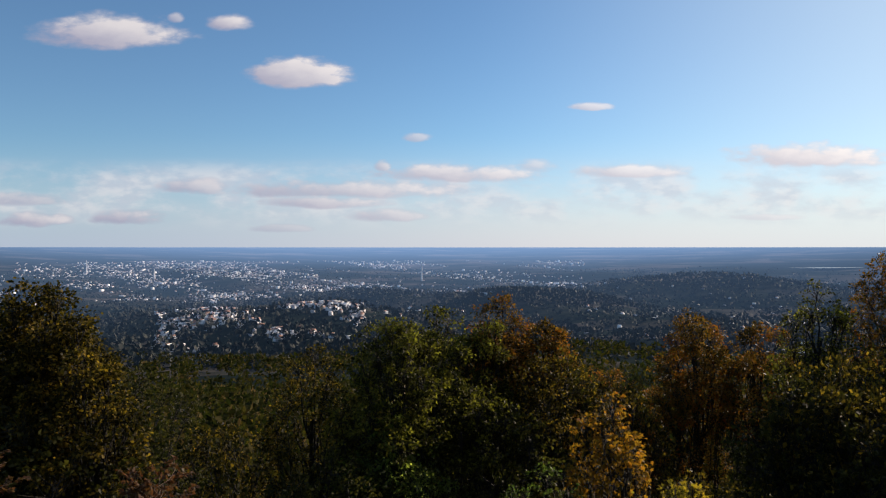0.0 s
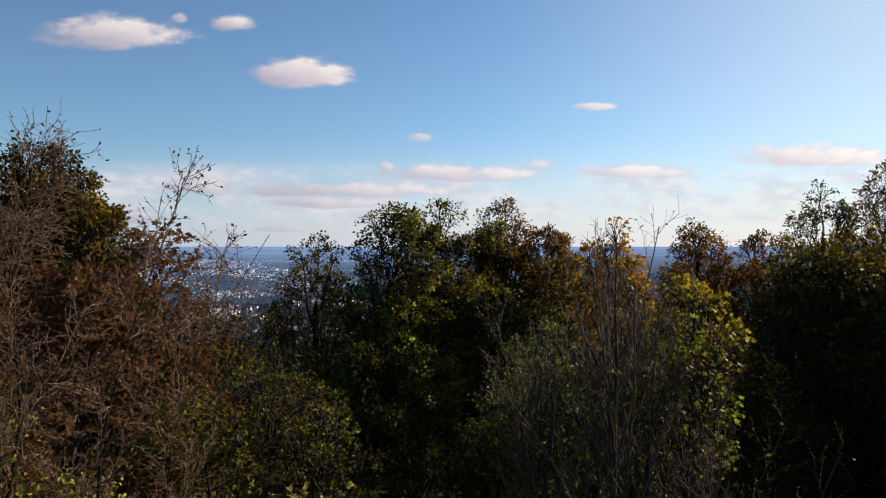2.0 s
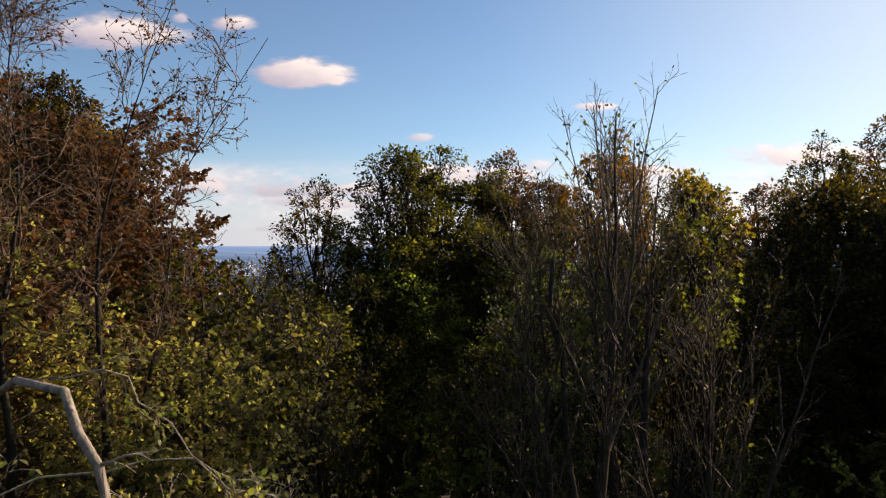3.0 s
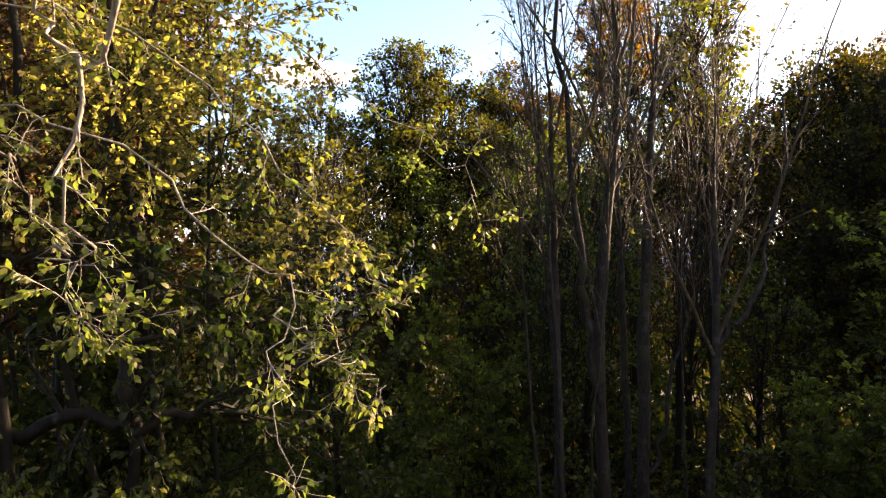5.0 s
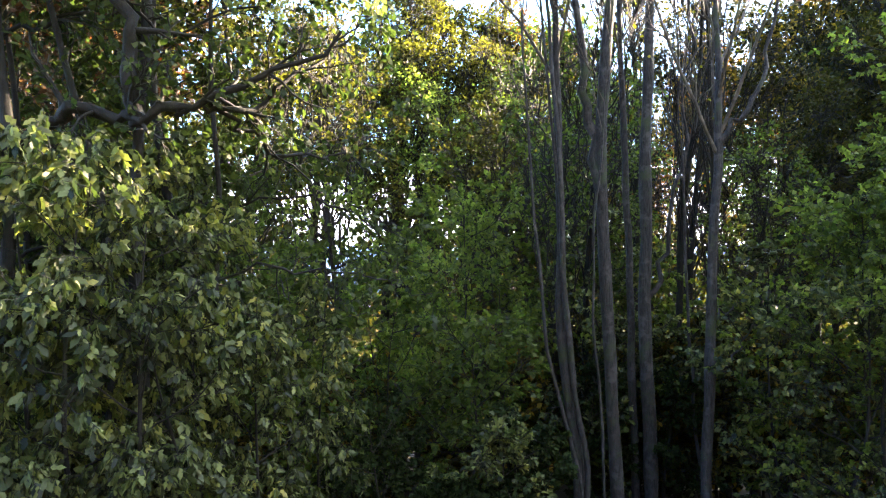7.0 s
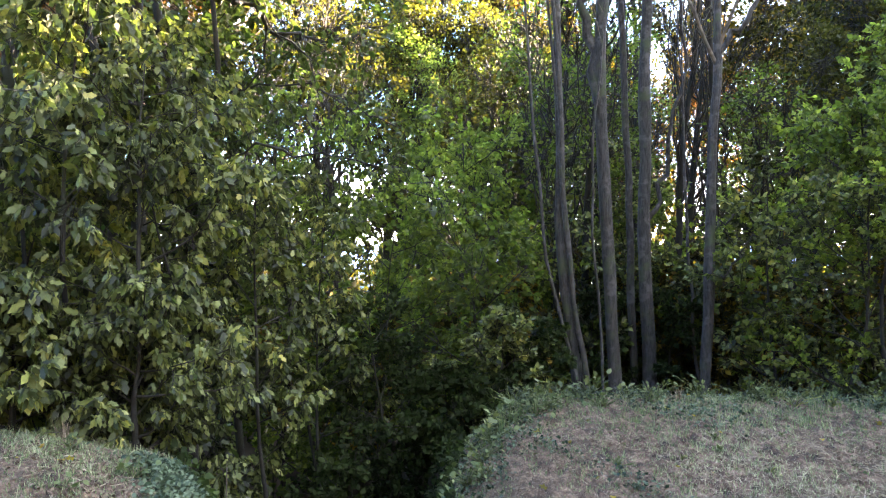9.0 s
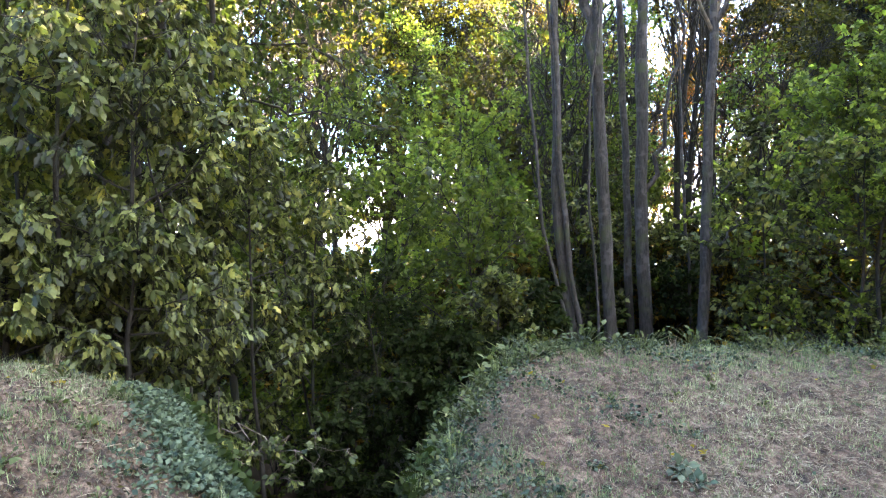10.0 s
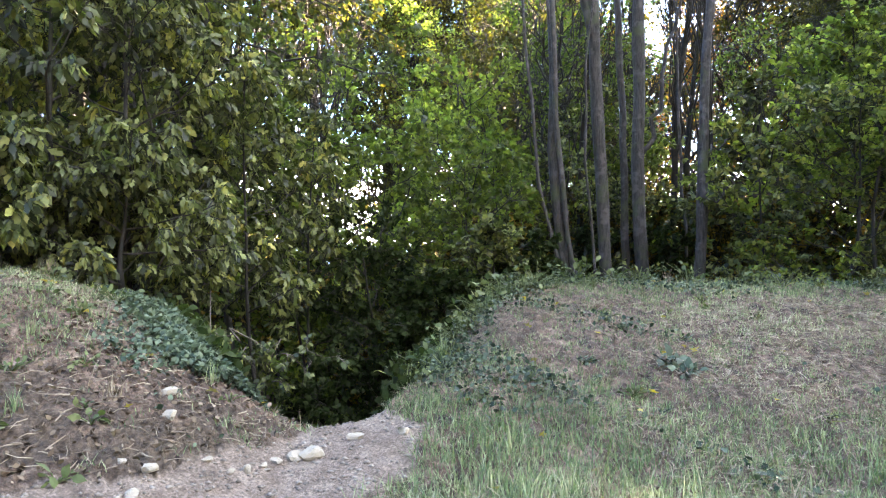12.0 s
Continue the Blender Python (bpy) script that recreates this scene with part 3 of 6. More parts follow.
        twigs.add(l2 * fit, np.maximum(r2 * thick, 0.004), 4)
        twigs.add(l3 * fit, np.maximum(r3 * thick, 0.003), 3)
    root = new(name)
    root.location = (x, y, z0)
    tagged(root, label, category, group)
    v, f = tubes.arrays()
    part("trunk", mesh_np("trunk", v, f, (stem_bark or bark,), smooth=True), root)
    v, f = twigs.arrays()
    part("branchwork", mesh_np("branchwork", v, f, (bark,)), root, kind="stuff")
    if per_twig:
        p3 = l3 * fit
        t = rng.uniform(leafy[0], leafy[1], (len(p3), per_twig)) * (p3.shape[1] - 1.001)
        i = t.astype(int)
        wgt = (t - i)[..., None]
        row = np.arange(len(p3))[:, None]
        pos = (p3[row, i] * (1 - wgt) + p3[row, i + 1] * wgt).reshape(-1, 3)
        ahead = unit(p3[row, i + 1] - p3[row, i]).reshape(-1, 3)
        v, f = leaves_np(rng, pos, ahead, size, shape, droop, flat)
        part(foliage_name, mesh_np(foliage_name, v, f, (leaf,)), root, kind="stuff")
    return root


SMALL = (RHOMB, RHOMB_F)
LOBED = (MAPLE, MAPLE_F)
BROAD = (OVAL, OVAL_F)
# a pointed leaf with two side lobes, hanging
SPRAY = (np.array([(0, 0, 0), (0.27, 0.22, -0.03), (0.13, 0.40, 0.02), (0.25, 0.66, -0.04), (0, 1.08, -0.1), (-0.24, 0.64, -0.04), (-0.13, 0.42, 0.02), (-0.28, 0.20, -0.03)]),
         np.array([(0, 1, 2), (0, 2, 6), (0, 6, 7), (2, 3, 4), (2, 4, 6), (6, 4, 5)]))


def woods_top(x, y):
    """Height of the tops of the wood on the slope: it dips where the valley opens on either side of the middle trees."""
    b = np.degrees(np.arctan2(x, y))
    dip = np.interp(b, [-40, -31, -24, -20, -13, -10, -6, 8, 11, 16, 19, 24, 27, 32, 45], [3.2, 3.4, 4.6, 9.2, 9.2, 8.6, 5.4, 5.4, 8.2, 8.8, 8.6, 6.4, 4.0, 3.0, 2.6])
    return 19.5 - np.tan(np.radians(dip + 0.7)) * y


def crown_tree(name, label, seed, x, y, top, spread, leaf, deep=6.0, lobes=30, per_lobe=430, size=0.13, girth=0.24, bark=BARK_SHADED, group="", shape=SMALL, open_low=-0.45, category="tree"):
    """A broad-leaved tree with a domed crown of leafy lobes borne on limbs."""
    rng = np.random.default_rng(seed)
    z0 = float(height(x, y)) - 0.15
    high = top - z0
    deep = min(deep, high * 0.8)
    root = new(name)
    root.location = (x, y, z0)
    tagged(root, label, category, group)
    n = 12
    stem = run(rng, np.zeros((1, 3)), np.array([[0, 0, 1.0]]), np.array([high - deep * 0.3]), n, 0.05, 0.15)
    srad = (girth * (1.12 - 0.85 * np.linspace(0, 1, n + 1)))[None]
    srad[0, 0] *= 1.35
    tubes = Tubes()
    tubes.add(stem, srad, 9)
    v, f = tubes.arrays()
    part("trunk", mesh_np("trunk", v, f, (bark,), smooth=True), root)
    # lobes spread evenly over a dome
    k = np.arange(lobes) + 0.5
    up = 1 - (1 - open_low) * k / lobes
    turn = k * 2.39996 + rng.normal(0, 0.25, lobes)
    flat = np.sqrt(np.clip(1 - up ** 2, 0, 1))
    d = np.stack([np.cos(turn) * flat, np.sin(turn) * flat, up], -1)
    lr = np.clip(spread * rng.uniform(0.20, 0.40, lobes), 0.4, 1.0)
    mid = np.array([stem[0, -1, 0], stem[0, -1, 1], high - deep * 0.55])
    reach = np.array([spread, spread, deep * 0.55])
    frac = np.clip(1 - lr / spread * rng.uniform(0.45, 1.3, lobes), 0.3, 0.95)
    cen = mid + d * reach * frac[:, None]
    cen[:, 2] += high - (cen[:, 2] + 0.98 * lr).max()
    # limbs to the lobes
    share = np.clip(0.35 + 0.6 * (up - open_low) / (1 - open_low) + rng.normal(0, 0.05, lobes), 0.3, 0.98) * n
    i = np.minimum(share.astype(int), n - 1)
    foot = stem[0, i] + (share - i)[:, None] * (stem[0, i + 1] - stem[0, i])
    foot[:, 2] = np.minimum(foot[:, 2], cen[:, 2] - 0.3)
    t = np.linspace(0, 1, 7)[None, :, None]
    bend = foot[:, None] * (1 - t) + cen[:, None] * t
    bend[..., 2] += -0.12 * np.linalg.norm(cen - foot, axis=1)[:, None] * np.sin(np.pi * t[0, :, 0])
    bend[:, 1:-1] += rng.normal(0, 0.10, (lobes, 5, 3))
    lrad = np.maximum(girth * 0.26 * np.linspace(1, 0.3, 7), 0.012)[None] * rng.uniform(0.7, 1.2, (lobes, 1))
    twigs = Tubes()
    twigs.add(bend, lrad, 5)
    w = 16
    td = unit(rng.normal(0, 1, (lobes, w, 3)) + d[:, None] * 0.5)
    tip = cen[:, None] + td * (lr[:, None] * rng.uniform(0.7, 1.1, (lobes, w)))[..., None]
    base = cen[:, None] + (foot - cen)[:, None] * rng.uniform(0, 0.2, (lobes, w, 1))
    knee = base * 0.5 + tip * 0.5 + rng.normal(0, 0.07, (lobes, w, 3))
    tw = np.stack([base, knee, tip], 2).reshape(-1, 3, 3)
    twigs.add(tw, np.tile([[0.018, 0.012, 0.006]], (len(tw), 1)), 3)
    v, f = twigs.arrays()
    part("branchwork", mesh_np("branchwork", v, f, (bark,)), root, kind="stuff")
    # leaves in sprigs, thickest towards the outside of each lobe
    count = (per_lobe * rng.uniform(0.55, 1.25, lobes) / 9).astype(int)
    which = np.repeat(np.arange(lobes), count)
    m = len(which)
    sd = unit(rng.normal(0, 1, (m, 3)) + d[which] * 0.45 + [0, 0, 0.15])
    far = lr[which] * np.where(rng.random(m) < 0.1, rng.uniform(1.0, 1.3, m), 0.45 + 0.58 * np.sqrt(rng.random(m)))
    sprig = cen[which] + sd * far[:, None] * [1, 1, 0.85]
    pos = (sprig[:, None] + rng.normal(0, size * 0.7, (m, 9, 3))).reshape(-1, 3)
    v, f = leaves_np(rng, pos, np.repeat(sd, 9, 0), size, shape, 0.4, 0.55)
    part("crown", mesh_np("crown", v, f, (leaf,)), root, kind="stuff")
    return root


# tall trees down the slope, their tops against the plain
OAK_LABEL, MAPLE_LABEL = "tall dense oak turning from dark green to gold", "tall maple with olive-green autumn crown"
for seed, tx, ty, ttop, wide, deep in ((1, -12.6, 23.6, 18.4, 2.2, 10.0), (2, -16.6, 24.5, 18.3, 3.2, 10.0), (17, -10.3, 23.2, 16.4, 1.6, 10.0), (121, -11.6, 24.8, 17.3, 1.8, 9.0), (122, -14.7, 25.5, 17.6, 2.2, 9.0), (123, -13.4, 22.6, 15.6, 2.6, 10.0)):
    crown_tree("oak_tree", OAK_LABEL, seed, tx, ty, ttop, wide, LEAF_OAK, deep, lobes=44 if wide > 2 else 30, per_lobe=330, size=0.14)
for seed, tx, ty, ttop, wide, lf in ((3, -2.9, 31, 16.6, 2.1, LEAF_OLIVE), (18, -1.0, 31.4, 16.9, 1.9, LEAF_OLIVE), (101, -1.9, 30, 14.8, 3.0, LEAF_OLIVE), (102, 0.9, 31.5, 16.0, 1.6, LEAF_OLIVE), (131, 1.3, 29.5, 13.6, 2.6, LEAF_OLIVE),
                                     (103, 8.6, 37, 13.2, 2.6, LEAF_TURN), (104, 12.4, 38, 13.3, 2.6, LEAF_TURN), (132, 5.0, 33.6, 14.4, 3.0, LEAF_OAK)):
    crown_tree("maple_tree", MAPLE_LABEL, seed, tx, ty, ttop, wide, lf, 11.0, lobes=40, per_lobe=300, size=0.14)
crown_tree("maple_tree", "dark green maple with an open crown", 4, -5.9, 31.5, 15.3, 2.2, LEAF_OAK, 9.5, lobes=34, per_lobe=260)
crown_tree("maple_tree", "tall maple turning orange at the top", 5, 4.2, 35, 17.2, 2.1, LEAF_TURN, 9.0, lobes=38)
crown_tree("maple_tree", "tall maple turning orange at the top", 133, 6.1, 35.2, 15.8, 1.7, LEAF_TURN, 5.0, lobes=20)
crown_tree("maple_tree", "slender orange and gold autumn maple", 6, 4.6, 17.0, 15.5, 1.1, LEAF_ORANGE, 5.0, lobes=26, per_lobe=120, size=0.12, girth=0.11, shape=LOBED)
crown_tree("maple_tree", "slender orange and gold autumn maple", 134, 5.6, 17.2, 14.0, 1.1, LEAF_GILT, 4.5, lobes=18, per_lobe=110, size=0.12, girth=0.10, shape=LOBED)
crown_tree("maple_tree", "small maple with yellow and olive leaves", 7, 6.2, 15.3, 13.3, 1.1, LEAF_YELLOW, 4.5, lobes=16, per_lobe=95, size=0.105, girth=0.10, shape=LOBED)
crown_tree("maple_tree", "small maple with yellow and olive leaves", 19, 3.4, 16.2, 12.6, 1.3, LEAF_YELLOW, 4.5, lobes=16, per_lobe=95, size=0.105, girth=0.10, shape=LOBED)
crown_tree("oak_tree", "olive oak with sunlit outer leaves", 8, 19.0, 35, 18.0, 2.1, LEAF_OLIVE, 9.0, lobes=34, per_lobe=230)
crown_tree("oak_tree", "dark dense oak at the woods edge", 9, 24.4, 34.5, 19.3, 3.2, LEAF_TURN, 12.0, lobes=56, per_lobe=330)
crown_tree("maple_tree", "rust and olive maple on the slope", 10, 15.2, 38.5, 16.2, 2.2, LEAF_TURN, 9.0, lobes=36)
crown_tree("maple_tree", "rust and olive maple on the slope", 135, 17.0, 36.5, 15.6, 2.0, LEAF_TURN, 9.0, lobes=34)
crown_tree("maple_tree", "young maple with olive and yellow leaves", 13, -6.4, 19.7, 12.0, 2.3, LEAF_OLIVE, 5.0, lobes=38, per_lobe=130, size=0.11, girth=0.13)
crown_tree("maple_tree", "young maple with olive and yellow leaves", 14, -2.4, 17.6, 10.6, 1.8, LEAF_OLIVE, 6.0, lobes=30, per_lobe=110, size=0.105, girth=0.11)
crown_tree("maple_tree", "bright yellow-green maple lit from behind", 16, -1.6, 27, 12.6, 2.8, LEAF_BACKLIT, 9.0, lobes=40, girth=0.15)
crown_tree("maple_tree", "dark olive maple behind the slim trunks", 165, 7.5, 21.0, 12.4, 2.3, LEAF_OAK, 4.0, lobes=30, per_lobe=190, girth=0.14, open_low=-0.7)

for seed, tx, ty, ttop, wide in ((161, 2.3, 15.5, 9.6, 1.7), (162, 4.6, 19.5, 9.2, 2.1), (163, 1.6, 23.5, 12.2, 2.6), (164, 7.6, 17.0, 7.4, 1.6)):
    crown_tree("maple_tree", "green maple with dense leaves down the slope", seed, tx, ty, ttop, wide, LEAF_GREEN, 7.0, lobes=28, per_lobe=150, size=0.115, girth=0.11, open_low=-0.7)

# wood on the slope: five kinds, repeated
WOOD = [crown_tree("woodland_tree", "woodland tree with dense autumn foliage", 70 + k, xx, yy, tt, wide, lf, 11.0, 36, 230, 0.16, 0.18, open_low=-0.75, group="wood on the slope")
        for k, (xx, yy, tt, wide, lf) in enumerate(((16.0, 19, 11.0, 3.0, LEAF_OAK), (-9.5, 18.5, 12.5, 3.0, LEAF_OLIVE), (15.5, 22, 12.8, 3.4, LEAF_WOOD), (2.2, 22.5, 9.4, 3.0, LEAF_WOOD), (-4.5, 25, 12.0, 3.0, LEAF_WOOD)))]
wood_rng = np.random.default_rng(5)
for row_y, count in ((21, 5), (27, 6), (34, 6), (43, 8)):
    for k in range(count):
        a = radians(-37 + 74 * (k + wood_rng.uniform(0.15, 0.85)) / count)
        yy = row_y * wood_rng.uniform(0.92, 1.08)
        if (row_y < 40 and 12 < math.degrees(a) < 24) or -20 < math.degrees(a) < -1:  # a thin place in the wood
            continue
        xx = yy * math.tan(a)
        pick = int(wood_rng.integers(5))
        proto = WOOD[0 if pick == 3 and math.degrees(a) > 10 else pick]
        base = float(height(xx, yy)) - 0.15
        own = {0: 11.0, 1: 12.5, 2: 12.8, 3: 9.4, 4: 12.0}[WOOD.index(proto)] - proto.location.z
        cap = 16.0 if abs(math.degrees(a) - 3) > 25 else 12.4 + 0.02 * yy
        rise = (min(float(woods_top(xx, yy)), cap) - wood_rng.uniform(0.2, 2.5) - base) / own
        rise = min(max(rise, 0.5), 1.0 if pick == 3 else 1.5)
        wide = min(rise, 1.25)
        copy_thing(proto, Matrix.LocRotScale((xx, yy, base), Euler((0, 0, wood_rng.uniform(0, 6.28))), (wide, wide, rise)))

# taller wood at right; unseen trees added to shade the bank from low sun
OWN = [11.0 - WOOD[0].location.z, 12.5 - WOOD[1].location.z, 12.8 - WOOD[2].location.z, 9.4 - WOOD[3].location.z, 12.0 - WOOD[4].location.z]
for rx, ry, rtop, kk in ((12.8, 13.0, 14.8, 0), (14.2, 16.6, 15.0, 2), (17.4, 20.6, 16.0, 4), (21.0, 24.5, 17.5, 0), (20.0, 18.0, 17.0, 2), (11.5, 9.0, 12.8, 0),
                         (24.0, 21.0, 18.2, 4), (26.0, 30.0, 18.8, 2), (11.5, 5.6, 12.5, 1), (10.8, 11.8, 12.6, 4), (9.4, 7.4, 10.5, 2), (15.5, 27.0, 15.0, 2), (15.4, 21.4, 14.2, 2), (6.8, 33.0, 14.2, 4), (9.5, 33.5, 13.0, 0), (-8.6, 31.0, 12.0, 0), (13.6, 26.5, 14.9, 2), (16.6, 27.5, 15.6, 0), (15.2, 24.0, 14.5, 0), (18.2, 25.0, 15.6, 2), (20.5, 29.5, 16.4, 0), (23.8, 30.5, 17.7, 0), (26.0, 33.0, 19.4, 2), (28.8, 31.0, 20.0, 0), (25.0, 27.0, 18.0, 2), (28.0, 37.5, 20.0, 2)):
    # unseen ones are kept low enough to let sun reach the left boughs
    if rx > 0.68 * ry:
        rtop = min(rtop, 5.4 + 0.383 * math.hypot(rx + 1.5, ry - 5.6))
    rb = float(height(rx, ry)) - 0.15
    rs = 0.95
    copy_thing(WOOD[kk], Matrix.LocRotScale((rx, ry, rb), Euler((0, 0, rx * 2.0)), (rs, rs, (rtop - rb) / OWN[kk])))

# brown half-bare trees on the left
for seed, bx, by, top, wide, lf, per in ((21, -7.0, 11.5, 14.2, 2.2, LEAF_BROWN, 12), (22, -9.6, 14.5, 15.0, 2.8, LEAF_BROWN, 13), (23, -5.2, 13.5, 12.2, 2.0, LEAF_YELLOW, 9), (24, -6.3, 9.2, 14.4, 2.0, LEAF_BROWN, 10), (48, -7.6, 13.0, 15.0, 2.4, LEAF_BROWN, 12), (30, -4.2, 11.2, 12.2, 1.7, LEAF_OLIVE, 8), (49, -5.7, 11.0, 14.4, 1.9, LEAF_BROWN, 10), (40, -8.0, 9.0, 13.8, 2.0, LEAF_BROWN, 8)):
    # pale twigs over near-black trunks imitate sunlit tops and shaded stems
    tree("hornbeam_tree", "half-bare hornbeam with brown leaves", seed, bx, by, top, wide, lf, 0.105, int(per * 1.45), bark=BARK_TWIG, stem_bark=BARK_SHADED, far=True, girth=0.09,
         start=0.45, limbs=(18, 7, 6), steep=(15, 45), wander=0.16, group="half-bare trees")
CROOKED = "crooked tree with bare twiggy crown, trunk darkened to imitate shade"
for seed, bx, by, top, wide, g, ln in (
        (25, -3.3, 7.9, 15.45, 1.9, 0.075, [(0, 0, 0), (0.3, -0.3, 0), (0.45, -0.1, 0.1), (0.6, -0.5, 0.1), (0.66, -0.4, 0.1), (0.70, -0.62, 0.1), (0.735, -0.45, 0.1), (0.76, -0.55, 0.1), (0.81, -0.48, 0.1), (0.865, -0.25, 0.2), (0.915, -0.06, 0.2), (0.96, 0.26, 0.2), (1, 0.42, 0.2)]),
        (29, -2.7, 8.3, 14.8, 2.0, 0.065, [(0, 0, 0), (0.3, -0.35, 0), (0.5, -0.9, 0.1), (0.6, -0.75, 0.1), (0.70, -1.0, 0.2), (0.76, -0.7, 0.2), (0.83, -0.55, 0.2), (0.9, -0.5, 0.2), (0.94, 0.1, 0.2), (1, 0.65, 0.3)]),
        (26, -5.0, 7.7, 15.9, 2.7, 0.08, [(0, 0, 0), (0.3, 0.2, 0), (0.45, -0.15, 0.1), (0.6, 0.25, 0.1), (0.7, 0.0, 0.1), (0.8, 0.3, 0.2), (0.9, 0.1, 0.2), (1, 0.35, 0.3)])):
    tree("hornbeam_tree", CROOKED, seed, bx, by, top, wide * 0.8, LEAF_BROWN, 0.045, 2, shape=BROAD, bark=BARK_TWIG, girth=g,
         start=0.66, limbs=(17, 9, 6) if seed == 26 else (13, 8, 5), steep=(15, 48), wander=0.20, profile=fan_crown, line=ln, stem_bark=BARK_SHADED, level=seed == 26)
tree("maple_tree", "sunlit maple with golden-green leaves, twiggy and dense", 27, -3.7, 7.4, 12.2, 2.6, LEAF_GOLDEN, 0.075, 11, shape=BROAD, bark=BARK_SHADED, girth=0.06,
     start=0.66, limbs=(26, 7, 6), steep=(40, 95), wander=0.18)
tree("maple_tree", "sunlit maple with golden-green leaves, twiggy and dense", 28, -2.2, 8.6, 11.3, 2.1, LEAF_GOLDEN, 0.085, 8, shape=BROAD, bark=BARK_SHADED, girth=0.05,
     start=0.72, limbs=(20, 7, 6), steep=(40, 95), wander=0.18)

tree("maple_tree", "sunlit maple with golden-green leaves, twiggy and dense", 20, -5.2, 8.6, 12.6, 2.2, LEAF_GOLDEN, 0.085, 9, shape=BROAD, bark=BARK_SHADED, girth=0.05,
     start=0.64, limbs=(24, 7, 6), steep=(40, 95), wander=0.18)


def bough(rng, pts, n):
    """A smooth curve through control points."""
    pts = np.array(pts, float)
    t = np.linspace(0, len(pts) - 1, n)
    c = np.stack([np.interp(t, np.arange(len(pts)), pts[:, k]) for k in range(3)], -1)
    for _ in range(2):
        c[1:-1] = c[1:-1] * 0.5 + (c[:-2] + c[2:]) * 0.25
    return c + np.concatenate([[[0, 0, 0]], rng.normal(0, 0.062, (n - 1, 3))])


# side stems: which tree, thickness, and the way from its foot
FORKS = [(31, 0.085, [(-0.36, 0.0, 4.9), (-0.47, 0.0, 5.8), (-0.58, 0.03, 6.8), (-0.70, 0.05, 7.8), (-0.95, 0.1, 10.5)]),
         (34, 0.045, [(-0.02, -0.05, 0.2), (0.02, -0.05, 1.2), (-0.1, -0.05, 2.0), (-0.22, -0.05, 3.0), (-0.30, 0.0, 5.0), (-0.5, 0.1, 9.0)]),
         (33, 0.02, [(0.05, 0.0, 2.2), (0.35, 0.0, 2.7), (0.75, 0.1, 3.1)]),
         (33, 0.018, [(0.08, 0.0, 3.0), (0.4, 0.0, 3.35), (0.85, 0.1, 3.9)]),
         (33, 0.045, [(0.10, 0.0, 5.5), (0.32, 0.0, 5.8), (0.62, 0.05, 6.3), (0.85, 0.1, 7.2), (1.1, 0.2, 9.0)]),
         (32, 0.045, [(-0.05, 0.0, 3.4), (0.25, 0.0, 4.2), (0.45, 0.05, 5.4), (0.7, 0.1, 8.0)])]


def vase_tree(name, label, seed, x, y, top, girth, line, fork=0.6, stems=7, group=""):
    """A slim trunk led through offsets at shares of its height, breaking into steep whip-like stems with few leaves."""
    rng = np.random.default_rng(seed)
    z0 = float(height(x, y)) - 0.15
    high, count = top - z0, 34
    hs = np.linspace(0, 1, count)
    at = [p[0] for p in line]
    trunk = np.stack([np.interp(hs, at, [p[1] for p in line]), np.interp(hs, at, [p[2] for p in line]), hs * high], -1)[None]
    trunk[0, 1:, :2] += np.cumsum(rng.normal(0, 0.026, (count - 1, 2)), 0) * 0.7 + rng.normal(0, 0.02, (count - 1, 2))
    trunk[0, 1:-1] = trunk[0, 1:-1] * 0.5 + (trunk[0, :-2] + trunk[0, 2:]) * 0.25
    tr = (girth * (1.1 - 0.45 * hs - 0.6 * smoothstep(0.45, 0.95, hs)) * (1 + rng.normal(0, 0.05, count)))[None]
    tr[0, 0] *= 1.4
    l1, r1 = sprout(rng, trunk, tr, stems, fork - 0.02, 0.86, (10, 34), high, lambda t: 0.92 * (1.0 - t), 10, 0.06, 0.03, 0.5)
    # the stems end in a fan below the tree's full height
    reach = (high * rng.uniform(0.82, 0.98, len(l1)) - l1[:, 0, 2]) / np.maximum(l1[:, -1, 2] - l1[:, 0, 2], 0.1)
    reach = np.minimum(reach, 1.9 / np.maximum(np.hypot(*(l1[:, -1, :2] - l1[:, 0, :2]).T), 0.1))
    l1 = l1[:, :1] + (l1 - l1[:, :1]) * np.clip(reach, 0.15, 1.0)[:, None, None]
    l2, r2 = sprout(rng, l1, r1, 10, 0.15, 1.0, (15, 45), 0.95, even, 5, 0.12, 0.06, 0.6)
    l3, r3 = sprout(rng, l2, r2, 4, 0.2, 1.0, (20, 55), 0.45, even, 2, 0.12, 0.05, 0.8)
    root = new(name)
    root.location = (x, y, z0)
    tagged(root, label, "tree", group)
    tubes, twigs = Tubes(), Tubes()
    tubes.add(trunk[:, :-3], np.maximum(tr, 0.008)[:, :-3], 9)
    v, f = tubes.arrays()
    part("trunk", mesh_np("trunk", v, f, (BARK_GREY,), smooth=True), root)
    twigs.add(l1, np.maximum(r1, 0.009), 6)
    twigs.add(l2, np.maximum(r2, 0.005), 4)
    twigs.add(l3, np.maximum(r3, 0.003), 3)
    v, f = twigs.arrays()
    part("branchwork", mesh_np("branchwork", v, f, (BARK_BROWN,), smooth=True), root, kind="stuff")
    keep = l3[rng.random(len(l3)) < 0.2]
    p = np.concatenate([keep[:, 1], keep[:, 2]])
    v, f = leaves_np(rng, p, unit(np.concatenate([keep[:, 2] - keep[:, 1]] * 2)), 0.085, BROAD, 0.5)
    part("crown", mesh_np("crown", v, f, (LEAF_OLIVE,)), root, kind="stuff")
    return root, trunk[0]


